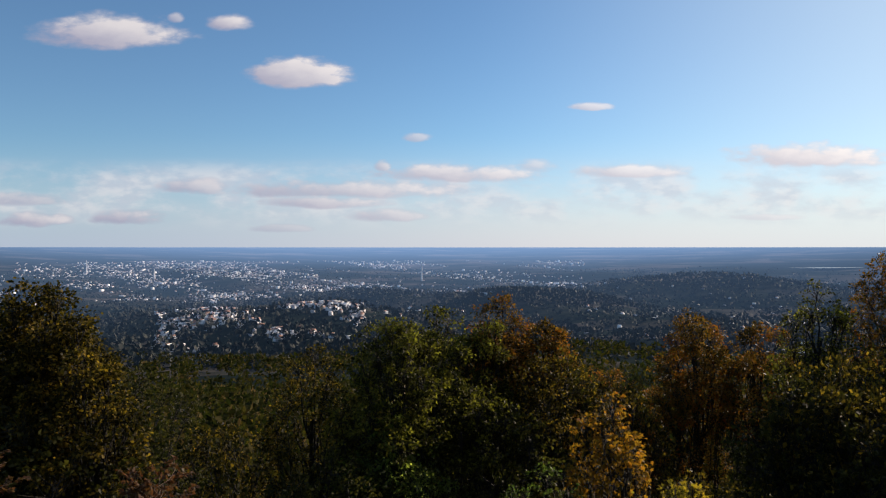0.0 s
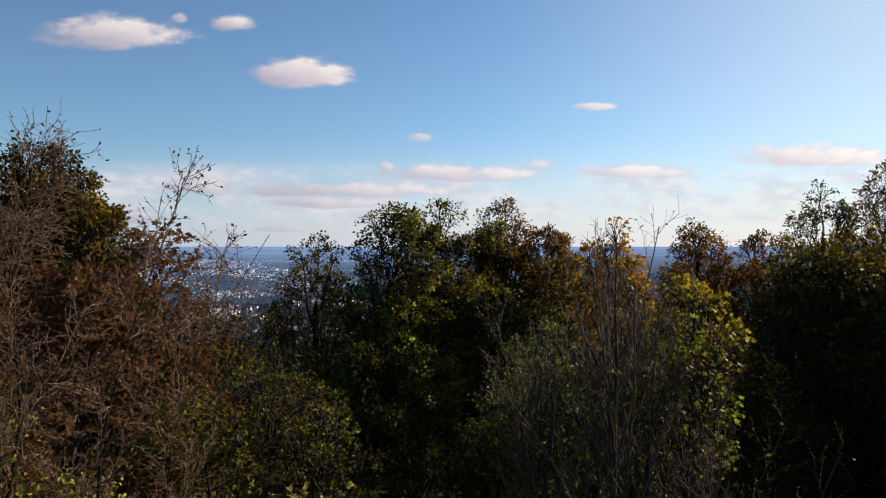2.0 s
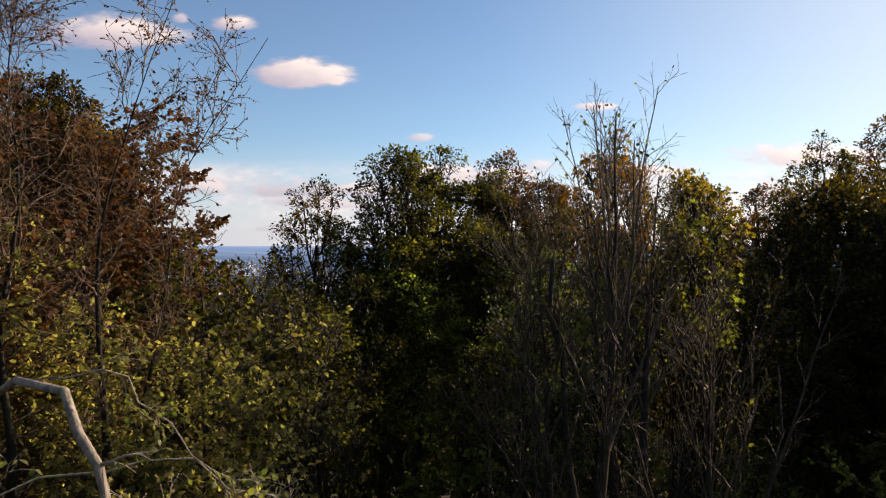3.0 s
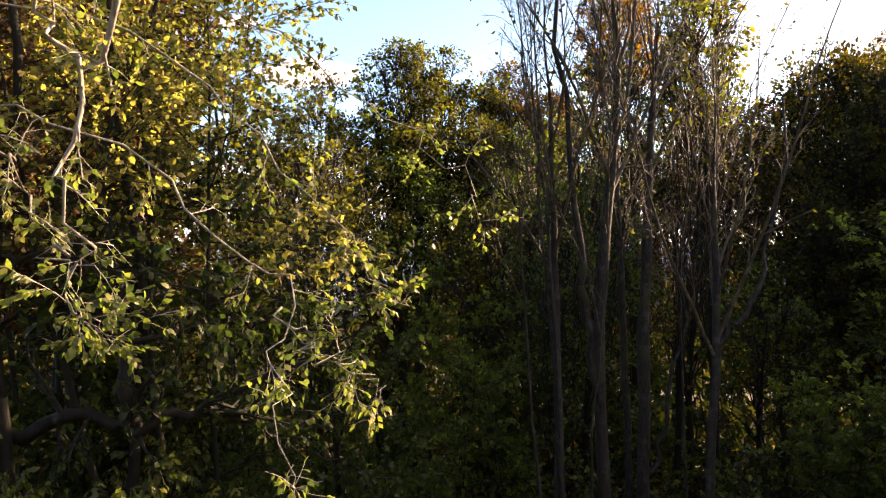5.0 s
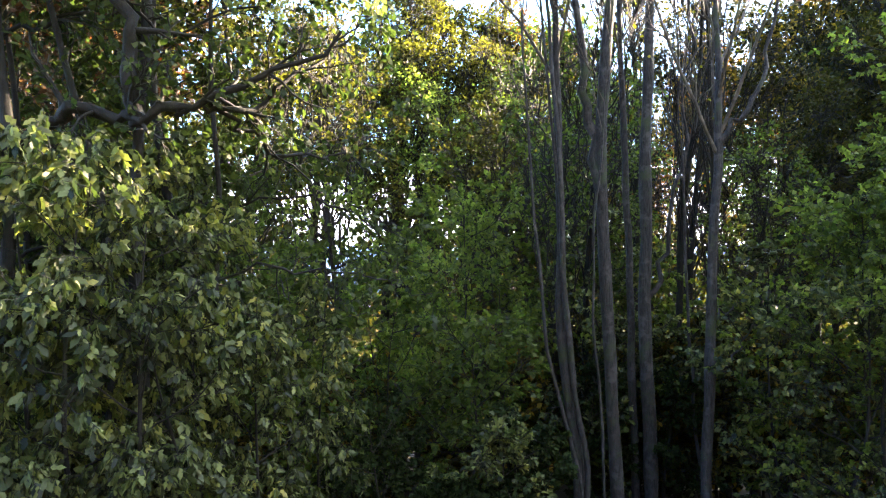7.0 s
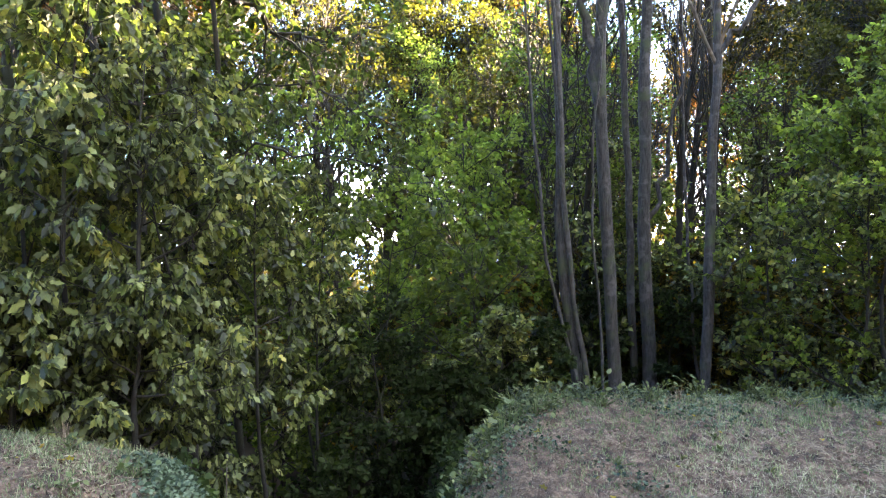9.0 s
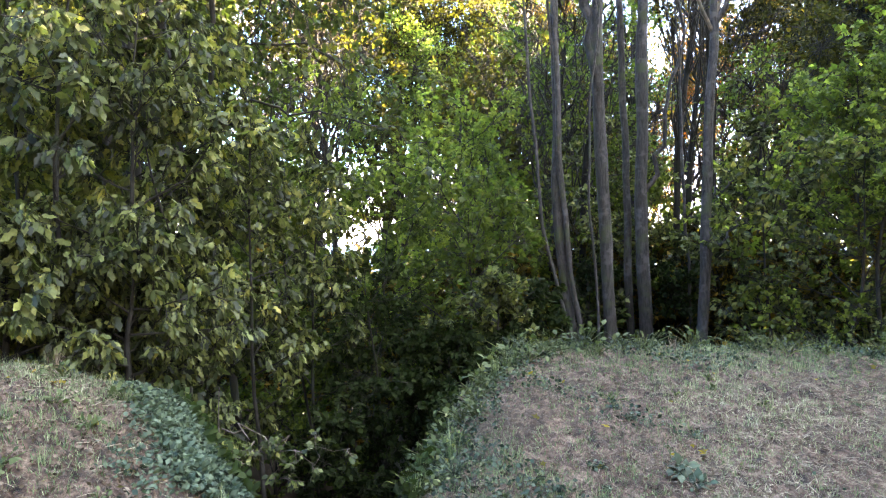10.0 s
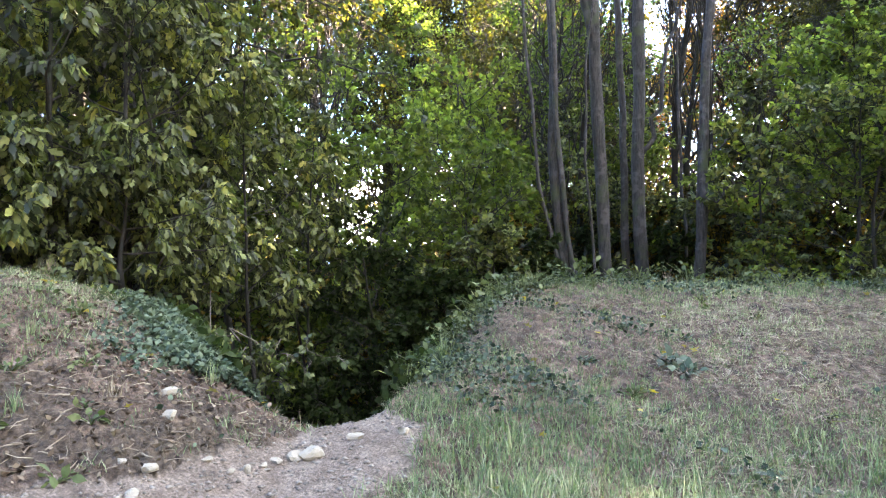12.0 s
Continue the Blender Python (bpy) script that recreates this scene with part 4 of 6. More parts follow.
# slim grey trunks on the bank with bare fanned tops
for seed, bx, by, top, g, fk, ln in (
        (31, 2.28, 9.4, 16.1, 0.105, 0.55, [(0, 0, 0), (0.12, -0.13, 0), (0.26, -0.28, 0), (0.40, -0.36, 0), (0.61, -0.13, 0.1), (1, 0.1, 0.4)]),
        (32, 2.98, 10.3, 15.0, 0.115, 0.6, [(0, 0, 0), (0.2, -0.1, 0), (0.5, -0.12, 0.1), (1, 0.25, 0.3)]),
        (36, 2.85, 10.6, 14.2, 0.07, 0.6, [(0, 0, 0), (0.2, -0.1, 0), (0.5, -0.2, 0.1), (1, -0.35, 0.3)]),
        (33, 3.25, 9.0, 12.1, 0.082, 0.5, [(0, 0, 0), (0.08, 0.04, 0), (0.25, 0.08, 0), (0.5, 0.2, 0.1), (1, 0.3, 0.5)]),
        (34, 1.72, 9.3, 14.0, 0.075, 0.55, [(0, 0, 0), (0.1, -0.08, 0), (0.2, -0.3, 0), (0.28, -0.34, 0), (0.5, -0.36, 0.2), (1, -0.5, 0.5)]),
        (35, 1.76, 9.15, 13.2, 0.045, 0.6, [(0, 0, 0), (0.1, 0.02, 0), (0.2, -0.2, 0), (0.3, -0.3, 0), (0.6, -0.45, 0.2), (1, -0.9, 0.4)]),
        (37, 1.74, 9.0, 11.2, 0.028, 0.6, [(0, 0, 0), (0.12, -0.12, 0), (0.28, -0.48, 0), (0.5, -0.62, 0.1), (1, -0.9, 0.2)]),
        (38, 1.95, 9.05, 10.4, 0.022, 0.6, [(0, 0, 0), (0.15, 0.02, 0), (0.35, -0.12, 0), (1, 0.1, 0.2)]),
        (39, 3.75, 10.2, 9.6, 0.03, 0.6, [(0, 0, 0), (0.3, -0.25, 0), (1, -0.4, 0.2)])):
    ash, way = vase_tree("ash_tree", "slim grey-barked tree with bare fanned top", seed, 0.1 + (bx + 0.02) * 1.27, by * 1.27, top, g * 1.04,
                    [(h, ox * 1.27, oy) for h, ox, oy in ln], fk, 13 if g > 0.06 else 5, "slim trunks on the bank")
    for fork, r0, pts in FORKS:
        if fork == seed:
            c = bough(np.random.default_rng(seed), [(px * 1.27, py, pz * 1.2) for px, py, pz in pts], 16)[None]
            c = c + (way[np.argmin(np.abs(way[:, 2] - c[0, 0, 2]))] - c[0, 0]) * [1, 1, 0]
            tb = Tubes()
            tb.add(c, (r0 * 1.25 * np.linspace(1, 0.35, 16))[None], 7)
            v, f = tb.arrays()
            part("stem", mesh_np("stem", v, f, (BARK_GREY,), smooth=True), ash)


def overhanging_tree(name, label, seed, x, y, top, girth, bark, leaf, size, boughs, twig=(9, 5), per_twig=6, long=0.55, shape=BROAD):
    """A tree whose drooping boughs are led through given places."""
    rng = np.random.default_rng(seed)
    z0 = float(height(x, y)) - 0.15
    root = new(name)
    root.location = (x, y, z0)
    tagged(root, label, "tree")
    off = np.array([x, y, z0])
    trunk = run(rng, np.zeros((1, 3)), np.array([[0, 0, 1.0]]), np.array([top - z0]), 10, 0.04, 0.2)
    tubes = Tubes()
    tubes.add(trunk, (girth * (1.1 - 0.8 * np.linspace(0, 1, 11)))[None], 9)
    v, f = tubes.arrays()
    part("trunk", mesh_np("trunk", v, f, (bark,), smooth=True), root)
    for r0, pts, *few in boughs:
        c = bough(rng, pts, 22)[None] - off
        rad = (r0 * np.linspace(1, 0.2, 22) * (1 + rng.normal(0, 0.09, 22)))[None] * 0.8
        tb = Tubes()
        tb.add(c, rad, 6)
        k1, q1 = sprout(rng, c, rad, twig[0], 0.25, 1.0, (30, 80), long, even, 4, 0.25, -0.03, 0.6)
        k2, q2 = sprout(rng, k1, q1, twig[1], 0.15, 1.0, (25, 65), long * 0.45, even, 2, 0.25, -0.03, 0.7)
        tb.add(k1, np.maximum(q1, 0.003), 4)
        tb.add(k2, np.maximum(q2, 0.002), 3)
        v, f = tb.arrays()
        b = part("bough", mesh_np("bough", v, f, (bark,), smooth=True), root)
        leafy = few[0] if few else per_twig
        if leafy:
            row = np.arange(len(k2))[:, None]
            t = rng.uniform(0.1, 1.0, (len(k2), leafy)) * 1.99
            i = t.astype(int)
            w = (t - i)[..., None]
            pos = (k2[row, i] * (1 - w) + k2[row, i + 1] * w).reshape(-1, 3)
            ah = unit(k2[row, i + 1] - k2[row, i]).reshape(-1, 3)
            v, f = leaves_np(rng, pos, ah, size, shape, 0.7)
            part("foliage", mesh_np("foliage", v, f, (leaf,)), b, kind="stuff")
    return root


overhanging_tree("hornbeam_tree", "pale-barked tree with drooping sunlit golden-green boughs", 81, -4.9, 5.9, 11.5, 0.09, BARK_PALE, LEAF_SPRIG, 0.066, [
    (0.048, [(-4.9, 5.9, 10.0), (-3.4, 5.2, 11.3), (-2.3, 4.7, 11.2), (-2.11, 4.55, 10.43), (-2.0, 4.55, 9.65), (-2.24, 4.55, 9.14), (-2.41, 4.55, 8.8), (-2.44, 4.55, 8.36), (-2.46, 4.55, 7.92), (-2.37, 4.55, 7.5)], 2),
    (0.024, [(-2.41, 4.55, 8.75), (-2.6, 4.55, 9.2), (-2.74, 4.55, 9.58), (-2.85, 4.6, 10.03), (-3.0, 4.7, 10.8)], 2),
    (0.020, [(-2.6, 5.0, 9.6), (-2.05, 5.0, 10.15), (-1.6, 5.0, 10.3), (-1.2, 5.0, 10.65)], 1),
    (0.012, [(-1.7, 5.0, 10.3), (-1.3, 5.0, 10.22), (-1.0, 5.0, 10.15), (-0.8, 5.0, 9.85)], 1),
    (0.022, [(-4.9, 5.9, 7.6), (-3.9, 5.2, 8.4), (-3.2, 4.7, 8.5), (-2.85, 4.55, 8.1), (-2.7, 4.55, 7.88), (-2.46, 4.55, 7.77)], 2),
    (0.014, [(-2.52, 4.5, 7.7), (-2.4, 4.5, 7.3), (-2.15, 4.6, 7.15)], 7),
    (0.016, [(-4.9, 5.9, 8.6), (-3.6, 5.9, 9.0), (-2.2, 5.7, 8.3), (-1.5, 5.6, 7.6), (-1.2, 5.5, 7.2), (-1.3, 5.0, 6.75), (-1.0, 4.5, 6.5), (-0.85, 4.3, 6.1)], 3),
    (0.014, [(-1.3, 5.6, 7.2), (-1.05, 5.55, 6.8), (-0.7, 5.6, 6.7), (-0.45, 5.6, 6.55)], 4),
    (0.014, [(-4.9, 5.9, 9.6), (-3.2, 6.2, 9.9), (-1.6, 6.0, 8.7), (-0.8, 5.8, 7.8), (-0.55, 5.7, 7.5), (-0.2, 5.65, 7.2)], 5),
    (0.014, [(-4.9, 5.9, 9.9), (-2.6, 6.6, 10.2), (-0.8, 6.9, 9.2), (0.2, 7.0, 8.4), (0.6, 6.95, 7.9)], 4),
    (0.016, [(-4.9, 5.9, 10.4), (-3.0, 6.4, 11.2), (-1.9, 6.4, 10.0), (-1.4, 6.4, 8.9)])], twig=(10, 6), per_twig=4)
overhanging_tree("beech_tree", "beech with heavy low crooked branches, bark darkened to imitate shade", 82, -5.6, 8.2, 13.0, 0.15, BARK_SHADED, LEAF_SHADE, 0.10, [
    (0.135, [(-5.6, 8.2, 5.5), (-4.6, 7.8, 5.6), (-4.0, 7.6, 5.85), (-3.36, 7.6, 5.65), (-2.8, 7.6, 5.8), (-1.9, 7.8, 6.25), (-1.1, 7.7, 6.6)]),
    (0.12, [(-3.36, 7.6, 5.65), (-3.4, 7.6, 6.6), (-3.6, 7.6, 7.4), (-3.75, 7.6, 8.6), (-3.5, 7.7, 9.6)]),
    (0.05, [(-2.9, 7.6, 5.8), (-2.2, 7.9, 5.9), (-1.4, 8.3, 6.6), (-0.6, 8.6, 7.6)]),
    (0.045, [(-5.6, 8.2, 6.6), (-4.4, 8.0, 7.0), (-3.0, 8.1, 6.9), (-1.6, 8.6, 7.6)]),
    (0.04, [(-2.6, 7.7, 5.9), (-2.0, 8.4, 5.4), (-1.4, 9.0, 5.5), (-0.7, 9.6, 6.0)]),
    (0.04, [(-5.6, 8.2, 7.2), (-4.4, 7.2, 7.6), (-3.0, 6.8, 7.5), (-1.8, 6.6, 7.0)]),
    (0.04, [(-5.6, 8.2, 8.0), (-4.4, 8.6, 8.3), (-2.8, 8.6, 8.2), (-1.4, 8.8, 7.6)]),
    (0.035, [(-5.6, 8.2, 3.0), (-4.0, 8.3, 3.6), (-2.4, 8.6, 4.2), (-1.2, 9.0, 4.0), (-0.2, 9.2, 3.7)]),
    (0.035, [(-5.6, 8.2, 4.0), (-3.4, 8.8, 4.8), (-1.6, 9.2, 5.0), (-0.4, 9.6, 4.3)])], twig=(14, 7), per_twig=6, long=1.1)
overhanging_tree("bramble", "thin bramble spray hanging over the gully", 83, -1.55, 5.0, 1.3, 0.008, BARK_BROWN, LEAF_BUSH, 0.05, [
    (0.008, [(-1.55, 5.0, 1.0), (-1.25, 5.0, 0.95), (-1.0, 5.05, 0.74), (-0.7, 5.1, 0.84)]),
    (0.007, [(-1.55, 5.0, 0.9), (-1.3, 4.95, 0.8), (-1.1, 5.0, 0.58)])], twig=(9, 5), per_twig=4, long=0.17)

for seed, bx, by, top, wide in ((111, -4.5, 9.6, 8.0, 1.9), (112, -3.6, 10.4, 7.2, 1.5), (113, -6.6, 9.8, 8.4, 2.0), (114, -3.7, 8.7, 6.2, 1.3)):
    tree("beech_sapling", "young beech with dense leaves, green darkened to imitate shade", seed, bx, by, top, wide, LEAF_SHADE, 0.125, 9, girth=0.04, start=0.2, limbs=(20, 6, 5), steep=(35, 85), droop=0.8,
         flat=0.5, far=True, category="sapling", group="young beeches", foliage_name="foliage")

# leafy maple thicket behind the left mound
for seed, bx, by, top, wide in ((41, -3.3, 6.3, 5.4, 1.2), (42, -2.8, 6.4, 4.8, 1.0), (43, -4.4, 6.0, 5.6, 1.3), (44, -3.5, 7.5, 5.5, 1.4), (45, -5.2, 7.4, 5.8, 1.6), (46, -3.4, 8.6, 5.2, 1.2), (47, -3.8, 6.8, 5.3, 1.2), (50, -2.4, 6.7, 4.0, 0.8), (85, -2.6, 8.2, 2.4, 0.9), (86, -2.65, 6.0, 2.6, 0.8), (87, -3.6, 5.75, 2.7, 0.9), (88, -4.6, 5.6, 2.8, 1.0)):
    # four tall saplings get the brighter leaf colour, as if sunlit
    tree("maple_sapling", "leafy maple sapling, green and yellowing leaves, tall ones brightened as if sunlit", seed, bx, by, top, wide, LEAF_SUNLIT if seed in (43, 44, 45, 47) else LEAF_BUSH, 0.118 if seed % 2 else 0.098, 12, shape=SPRAY, girth=0.03,
         start=0.03, limbs=(18, 6, 4), steep=(35, 85), droop=1.7, flat=0.35, category="sapling", group="maple thicket", foliage_name="foliage")

for seed, bx, by, top, wide in ((171, -2.0, 7.7, 3.8, 0.75), (172, -1.6, 9.1, 3.9, 0.85)):
    tree("maple_sapling", "leafy maple sapling leaning over the gully", seed, bx, by, top, wide, LEAF_BUSH, 0.10, 8, shape=SPRAY, girth=0.03,
         start=0.52, limbs=(16, 6, 4), steep=(40, 80), droop=1.5, flat=0.35, category="sapling", group="maple thicket", foliage_name="foliage")

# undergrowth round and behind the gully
# shrubs 78 and 79 are added just out of view to block the sun
# shrubs with the near-black leaf imitate the shade round the gully
for seed, bx, by, top, wide, lf in ((51, -0.9, 10.5, 1.6, 1.5, LEAF_DEEP_SHADE), (52, 0.5, 11.2, 3.4, 1.5, LEAF_GREEN), (53, -2.6, 11.0, 4.0, 1.7, LEAF_GREEN), (54, 1.4, 15.2, 4.9, 1.7, LEAF_BACKLIT),
                                    (55, 5.5, 9.9, 4.3, 1.2, LEAF_BUSH), (56, 6.0, 9.4, 5.8, 1.6, LEAF_BACKLIT), (57, 7.4, 9.8, 6.4, 1.7, LEAF_BACKLIT), (58, 4.8, 15.6, 4.6, 1.6, LEAF_GREEN),
                                    (59, 6.6, 12.5, 5.4, 1.8, LEAF_BACKLIT), (60, 8.9, 12.0, 9.5, 2.4, LEAF_BACKLIT), (61, 0.2, 15.5, 5.6, 2.2, LEAF_BACKLIT), (62, -4.4, 14.0, 4.5, 2.0, LEAF_GREEN),
                                    (63, 2.8, 14.2, 5.4, 2.0, LEAF_BUSH), (64, 9.2, 9.0, 6.8, 1.9, LEAF_BACKLIT), (65, -7.0, 9.0, 6.5, 2.0, LEAF_BUSH), (66, -1.2, 13.0, 3.6, 1.9, LEAF_GREEN),
                                    (67, 3.6, 14.4, 3.0, 1.2, LEAF_BUSH), (90, 5.0, 14.0, 3.2, 1.1, LEAF_BUSH), (91, 5.4, 11.2, 4.4, 1.4, LEAF_BUSH), (92, 7.0, 11.0, 5.2, 1.5, LEAF_GREEN), (93, 8.6, 10.6, 5.8, 1.6, LEAF_BACKLIT), (94, 10.4, 10.0, 6.4, 1.8, LEAF_BACKLIT), (68, 0.6, 9.3, 2.0, 0.8, LEAF_BUSH), (69, -1.3, 8.6, 0.6, 1.0, LEAF_DEEP_SHADE), (78, 9.4, 12.4, 8.2, 1.8, LEAF_BACKLIT), (79, 8.2, 11.4, 7.0, 1.3, LEAF_BUSH), (115, -1.8, 18.2, 4.6, 2.0, LEAF_GREEN), (116, 0.3, 18.6, 5.4, 2.2, LEAF_BACKLIT), (117, 3.0, 18.4, 5.0, 2.2, LEAF_GREEN), (118, 5.6, 18.6, 4.6, 2.2, LEAF_BACKLIT), (119, -1.6, 9.6, 3.7, 1.05, LEAF_GREEN), (151, -3.4, 13.2, 5.6, 1.7, LEAF_GREEN), (152, -2.2, 15.8, 6.6, 1.9, LEAF_BACKLIT), (153, -5.0, 16.4, 6.8, 2.0, LEAF_GREEN), (154, 0.6, 20.5, 7.2, 2.2, LEAF_BACKLIT), (95, 0.2, 8.9, 1.3, 0.8, LEAF_DEEP_SHADE), (96, 1.1, 9.6, 2.0, 0.8, LEAF_DEEP_SHADE), (97, -0.6, 9.6, 2.2, 1.0, LEAF_DEEP_SHADE), (98, 2.8, 13.6, 2.0, 0.9, LEAF_DEEP_SHADE), (99, 4.2, 13.4, 2.0, 0.8, LEAF_DEEP_SHADE)):
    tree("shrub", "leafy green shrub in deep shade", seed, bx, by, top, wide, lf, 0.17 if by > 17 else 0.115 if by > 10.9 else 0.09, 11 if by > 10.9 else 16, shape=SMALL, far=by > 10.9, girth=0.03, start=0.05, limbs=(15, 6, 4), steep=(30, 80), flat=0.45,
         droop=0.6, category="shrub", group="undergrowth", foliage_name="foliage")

LOW = [tree("low_shrub", "low shrub with dark green leaves on the slope", 140 + k, xx, yy, float(height(xx, yy)) + 2.6, 1.7, lf, 0.12, 15, far=True, girth=0.03, start=0.08, limbs=(12, 5, 4), steep=(30, 80),
           droop=0.5, category="shrub", group="shrubs down the slope", foliage_name="foliage")
       for k, (xx, yy, lf) in enumerate(((5.2, 14.5, LEAF_OAK), (-3.2, 16.0, LEAF_GREEN), (1.5, 17.5, LEAF_OAK)))]
for k in range(9):  # dark thicket behind the slim trunks
    xx, yy = 3.2 + 1.25 * k, 15.2 + 0.7 * math.sin(k * 2.1)
    copy_thing(LOW[0 if k % 2 else 2], Matrix.LocRotScale((xx, yy, float(height(xx, yy)) - 0.1), Euler((0, 0, k * 1.3)), (1.1, 1.1, 1.45)))
fill_rng = np.random.default_rng(8)
for row_y, count in ((12.8, 9), (15.5, 10), (19, 11), (24, 12), (31, 13)):
    for k in range(count):
        yy = row_y + fill_rng.uniform(-1.3, 1.3)
        xx = yy * math.tan(radians(-36 + 72 * (k + fill_rng.uniform(0.1, 0.9)) / count))
        if row_y < 14 and -3 < xx < 6.0:  # the gully and the foot of the slim trunks stay open
            continue
        sc = fill_rng.uniform(0.75, 1.15) * (0.7 + 0.035 * row_y)
        copy_thing(LOW[int(fill_rng.integers(3))], Matrix.LocRotScale((xx, yy, float(height(xx, yy)) - 0.1), Euler((0, 0, fill_rng.uniform(0, 6.28))), (sc * 1.15, sc * 1.15, sc)))


# ---- far woods and town ----
def far_woods():
    """Rolling canopy of the wood below, crown beside crown."""
    rng = np.random.default_rng(9)
    vs, fs, base = [], [], 0
    for r0, r1, count, clumps, size, lift in ((46, 150, 360, 130, 0.85, 1), (150, 300, 450, 70, 1.4, 1), (300, 700, 800, 26, 2.6, 1), (36, 170, 550, 44, 1.25, 0)):
        a = np.radians(rng.uniform(-39, 39, count))
        r = np.sqrt(rng.uniform(r0 ** 2, r1 ** 2, count))
        x, y = r * np.sin(a), r * np.cos(a)
        z = height(x, y)
        wide = rng.uniform(3.0, 5.0, count)
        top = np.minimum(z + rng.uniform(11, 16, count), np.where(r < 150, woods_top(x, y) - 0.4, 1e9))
        top = top if lift else z + rng.uniform(2.5, 4.5, count)
        d = unit(rng.normal(0, 1, (count, clumps, 3)) * [1, 1, 0.8] + [0, 0, 0.45])
        bulge = 0.82 + 0.25 * np.sin(d[..., 0] * 5 + a[:, None] * 90) * np.cos(d[..., 1] * 4 + r[:, None])
        pos = np.stack([x, y, top - wide * 0.8], -1)[:, None] + d * (wide[:, None] * bulge)[..., None]
        v, f = leaves_np(rng, pos.reshape(-1, 3), d.reshape(-1, 3), size, SMALL, -0.1, 0.35)
        vs.append(v)
        fs.append(f + base)
        base += len(v)
    ob = new("far_woods", mesh_np("far_woods", np.concatenate(vs), np.concatenate(fs), (LEAF_FAR,)))
    tagged(ob, "rolling canopy of dark olive autumn woods", "woods", kind="stuff")


def boxes(name, label, rng, x, y, w, d, h, roofed):
    """Plain houses far away, each a block with a pitched or flat roof."""
    n = len(x)
    z = height(x, y)
    a = rng.uniform(0, 3.14, n)
    tv = np.array([(-1, -1, -0.5), (1, -1, -0.5), (1, 1, -0.5), (-1, 1, -0.5), (-1, -1, 1), (1, -1, 1), (1, 1, 1), (-1, 1, 1), (-1, 0, 1), (1, 0, 1)], float)
    lift = np.zeros((n, 10))
    lift[:, 8:] = (np.where(roofed, d * 0.35, 0.02))[:, None]
    p = np.repeat(tv[None], n, 0)
    lx, ly = p[..., 0] * w[:, None] / 2, p[..., 1] * d[:, None] / 2
    v = np.stack([x[:, None] + lx * np.cos(a)[:, None] - ly * np.sin(a)[:, None], y[:, None] + lx * np.sin(a)[:, None] + ly * np.cos(a)[:, None],
                  z[:, None] + p[..., 2] * h[:, None] + lift], -1)
    quad = np.array([(0, 1, 5, 4), (1, 2, 6, 5), (2, 3, 7, 6), (3, 0, 4, 7), (4, 5, 9, 8), (6, 7, 8, 9), (5, 6, 9, 9), (7, 4, 8, 8)])
    tri = np.concatenate([quad[:, [0, 1, 2]], quad[:, [0, 2, 3]]])
    tri = tri[[len(set(t)) == 3 for t in tri.tolist()]]
    roof = np.array([min(t) >= 4 and set(t.tolist()) not in ({5, 6, 9}, {7, 4, 8}) for t in tri])
    f = (tri[None] + (np.arange(n) * 10)[:, None, None]).reshape(-1, 3)
    index = (roof[None] & (roofed & (rng.random(n) < 0.75))[:, None]).reshape(-1).astype(int)
    ob = new(name, mesh_np(name, v.reshape(-1, 3), f, (HOUSE, ROOF), index))
    tagged(ob, label, "town", kind="stuff")


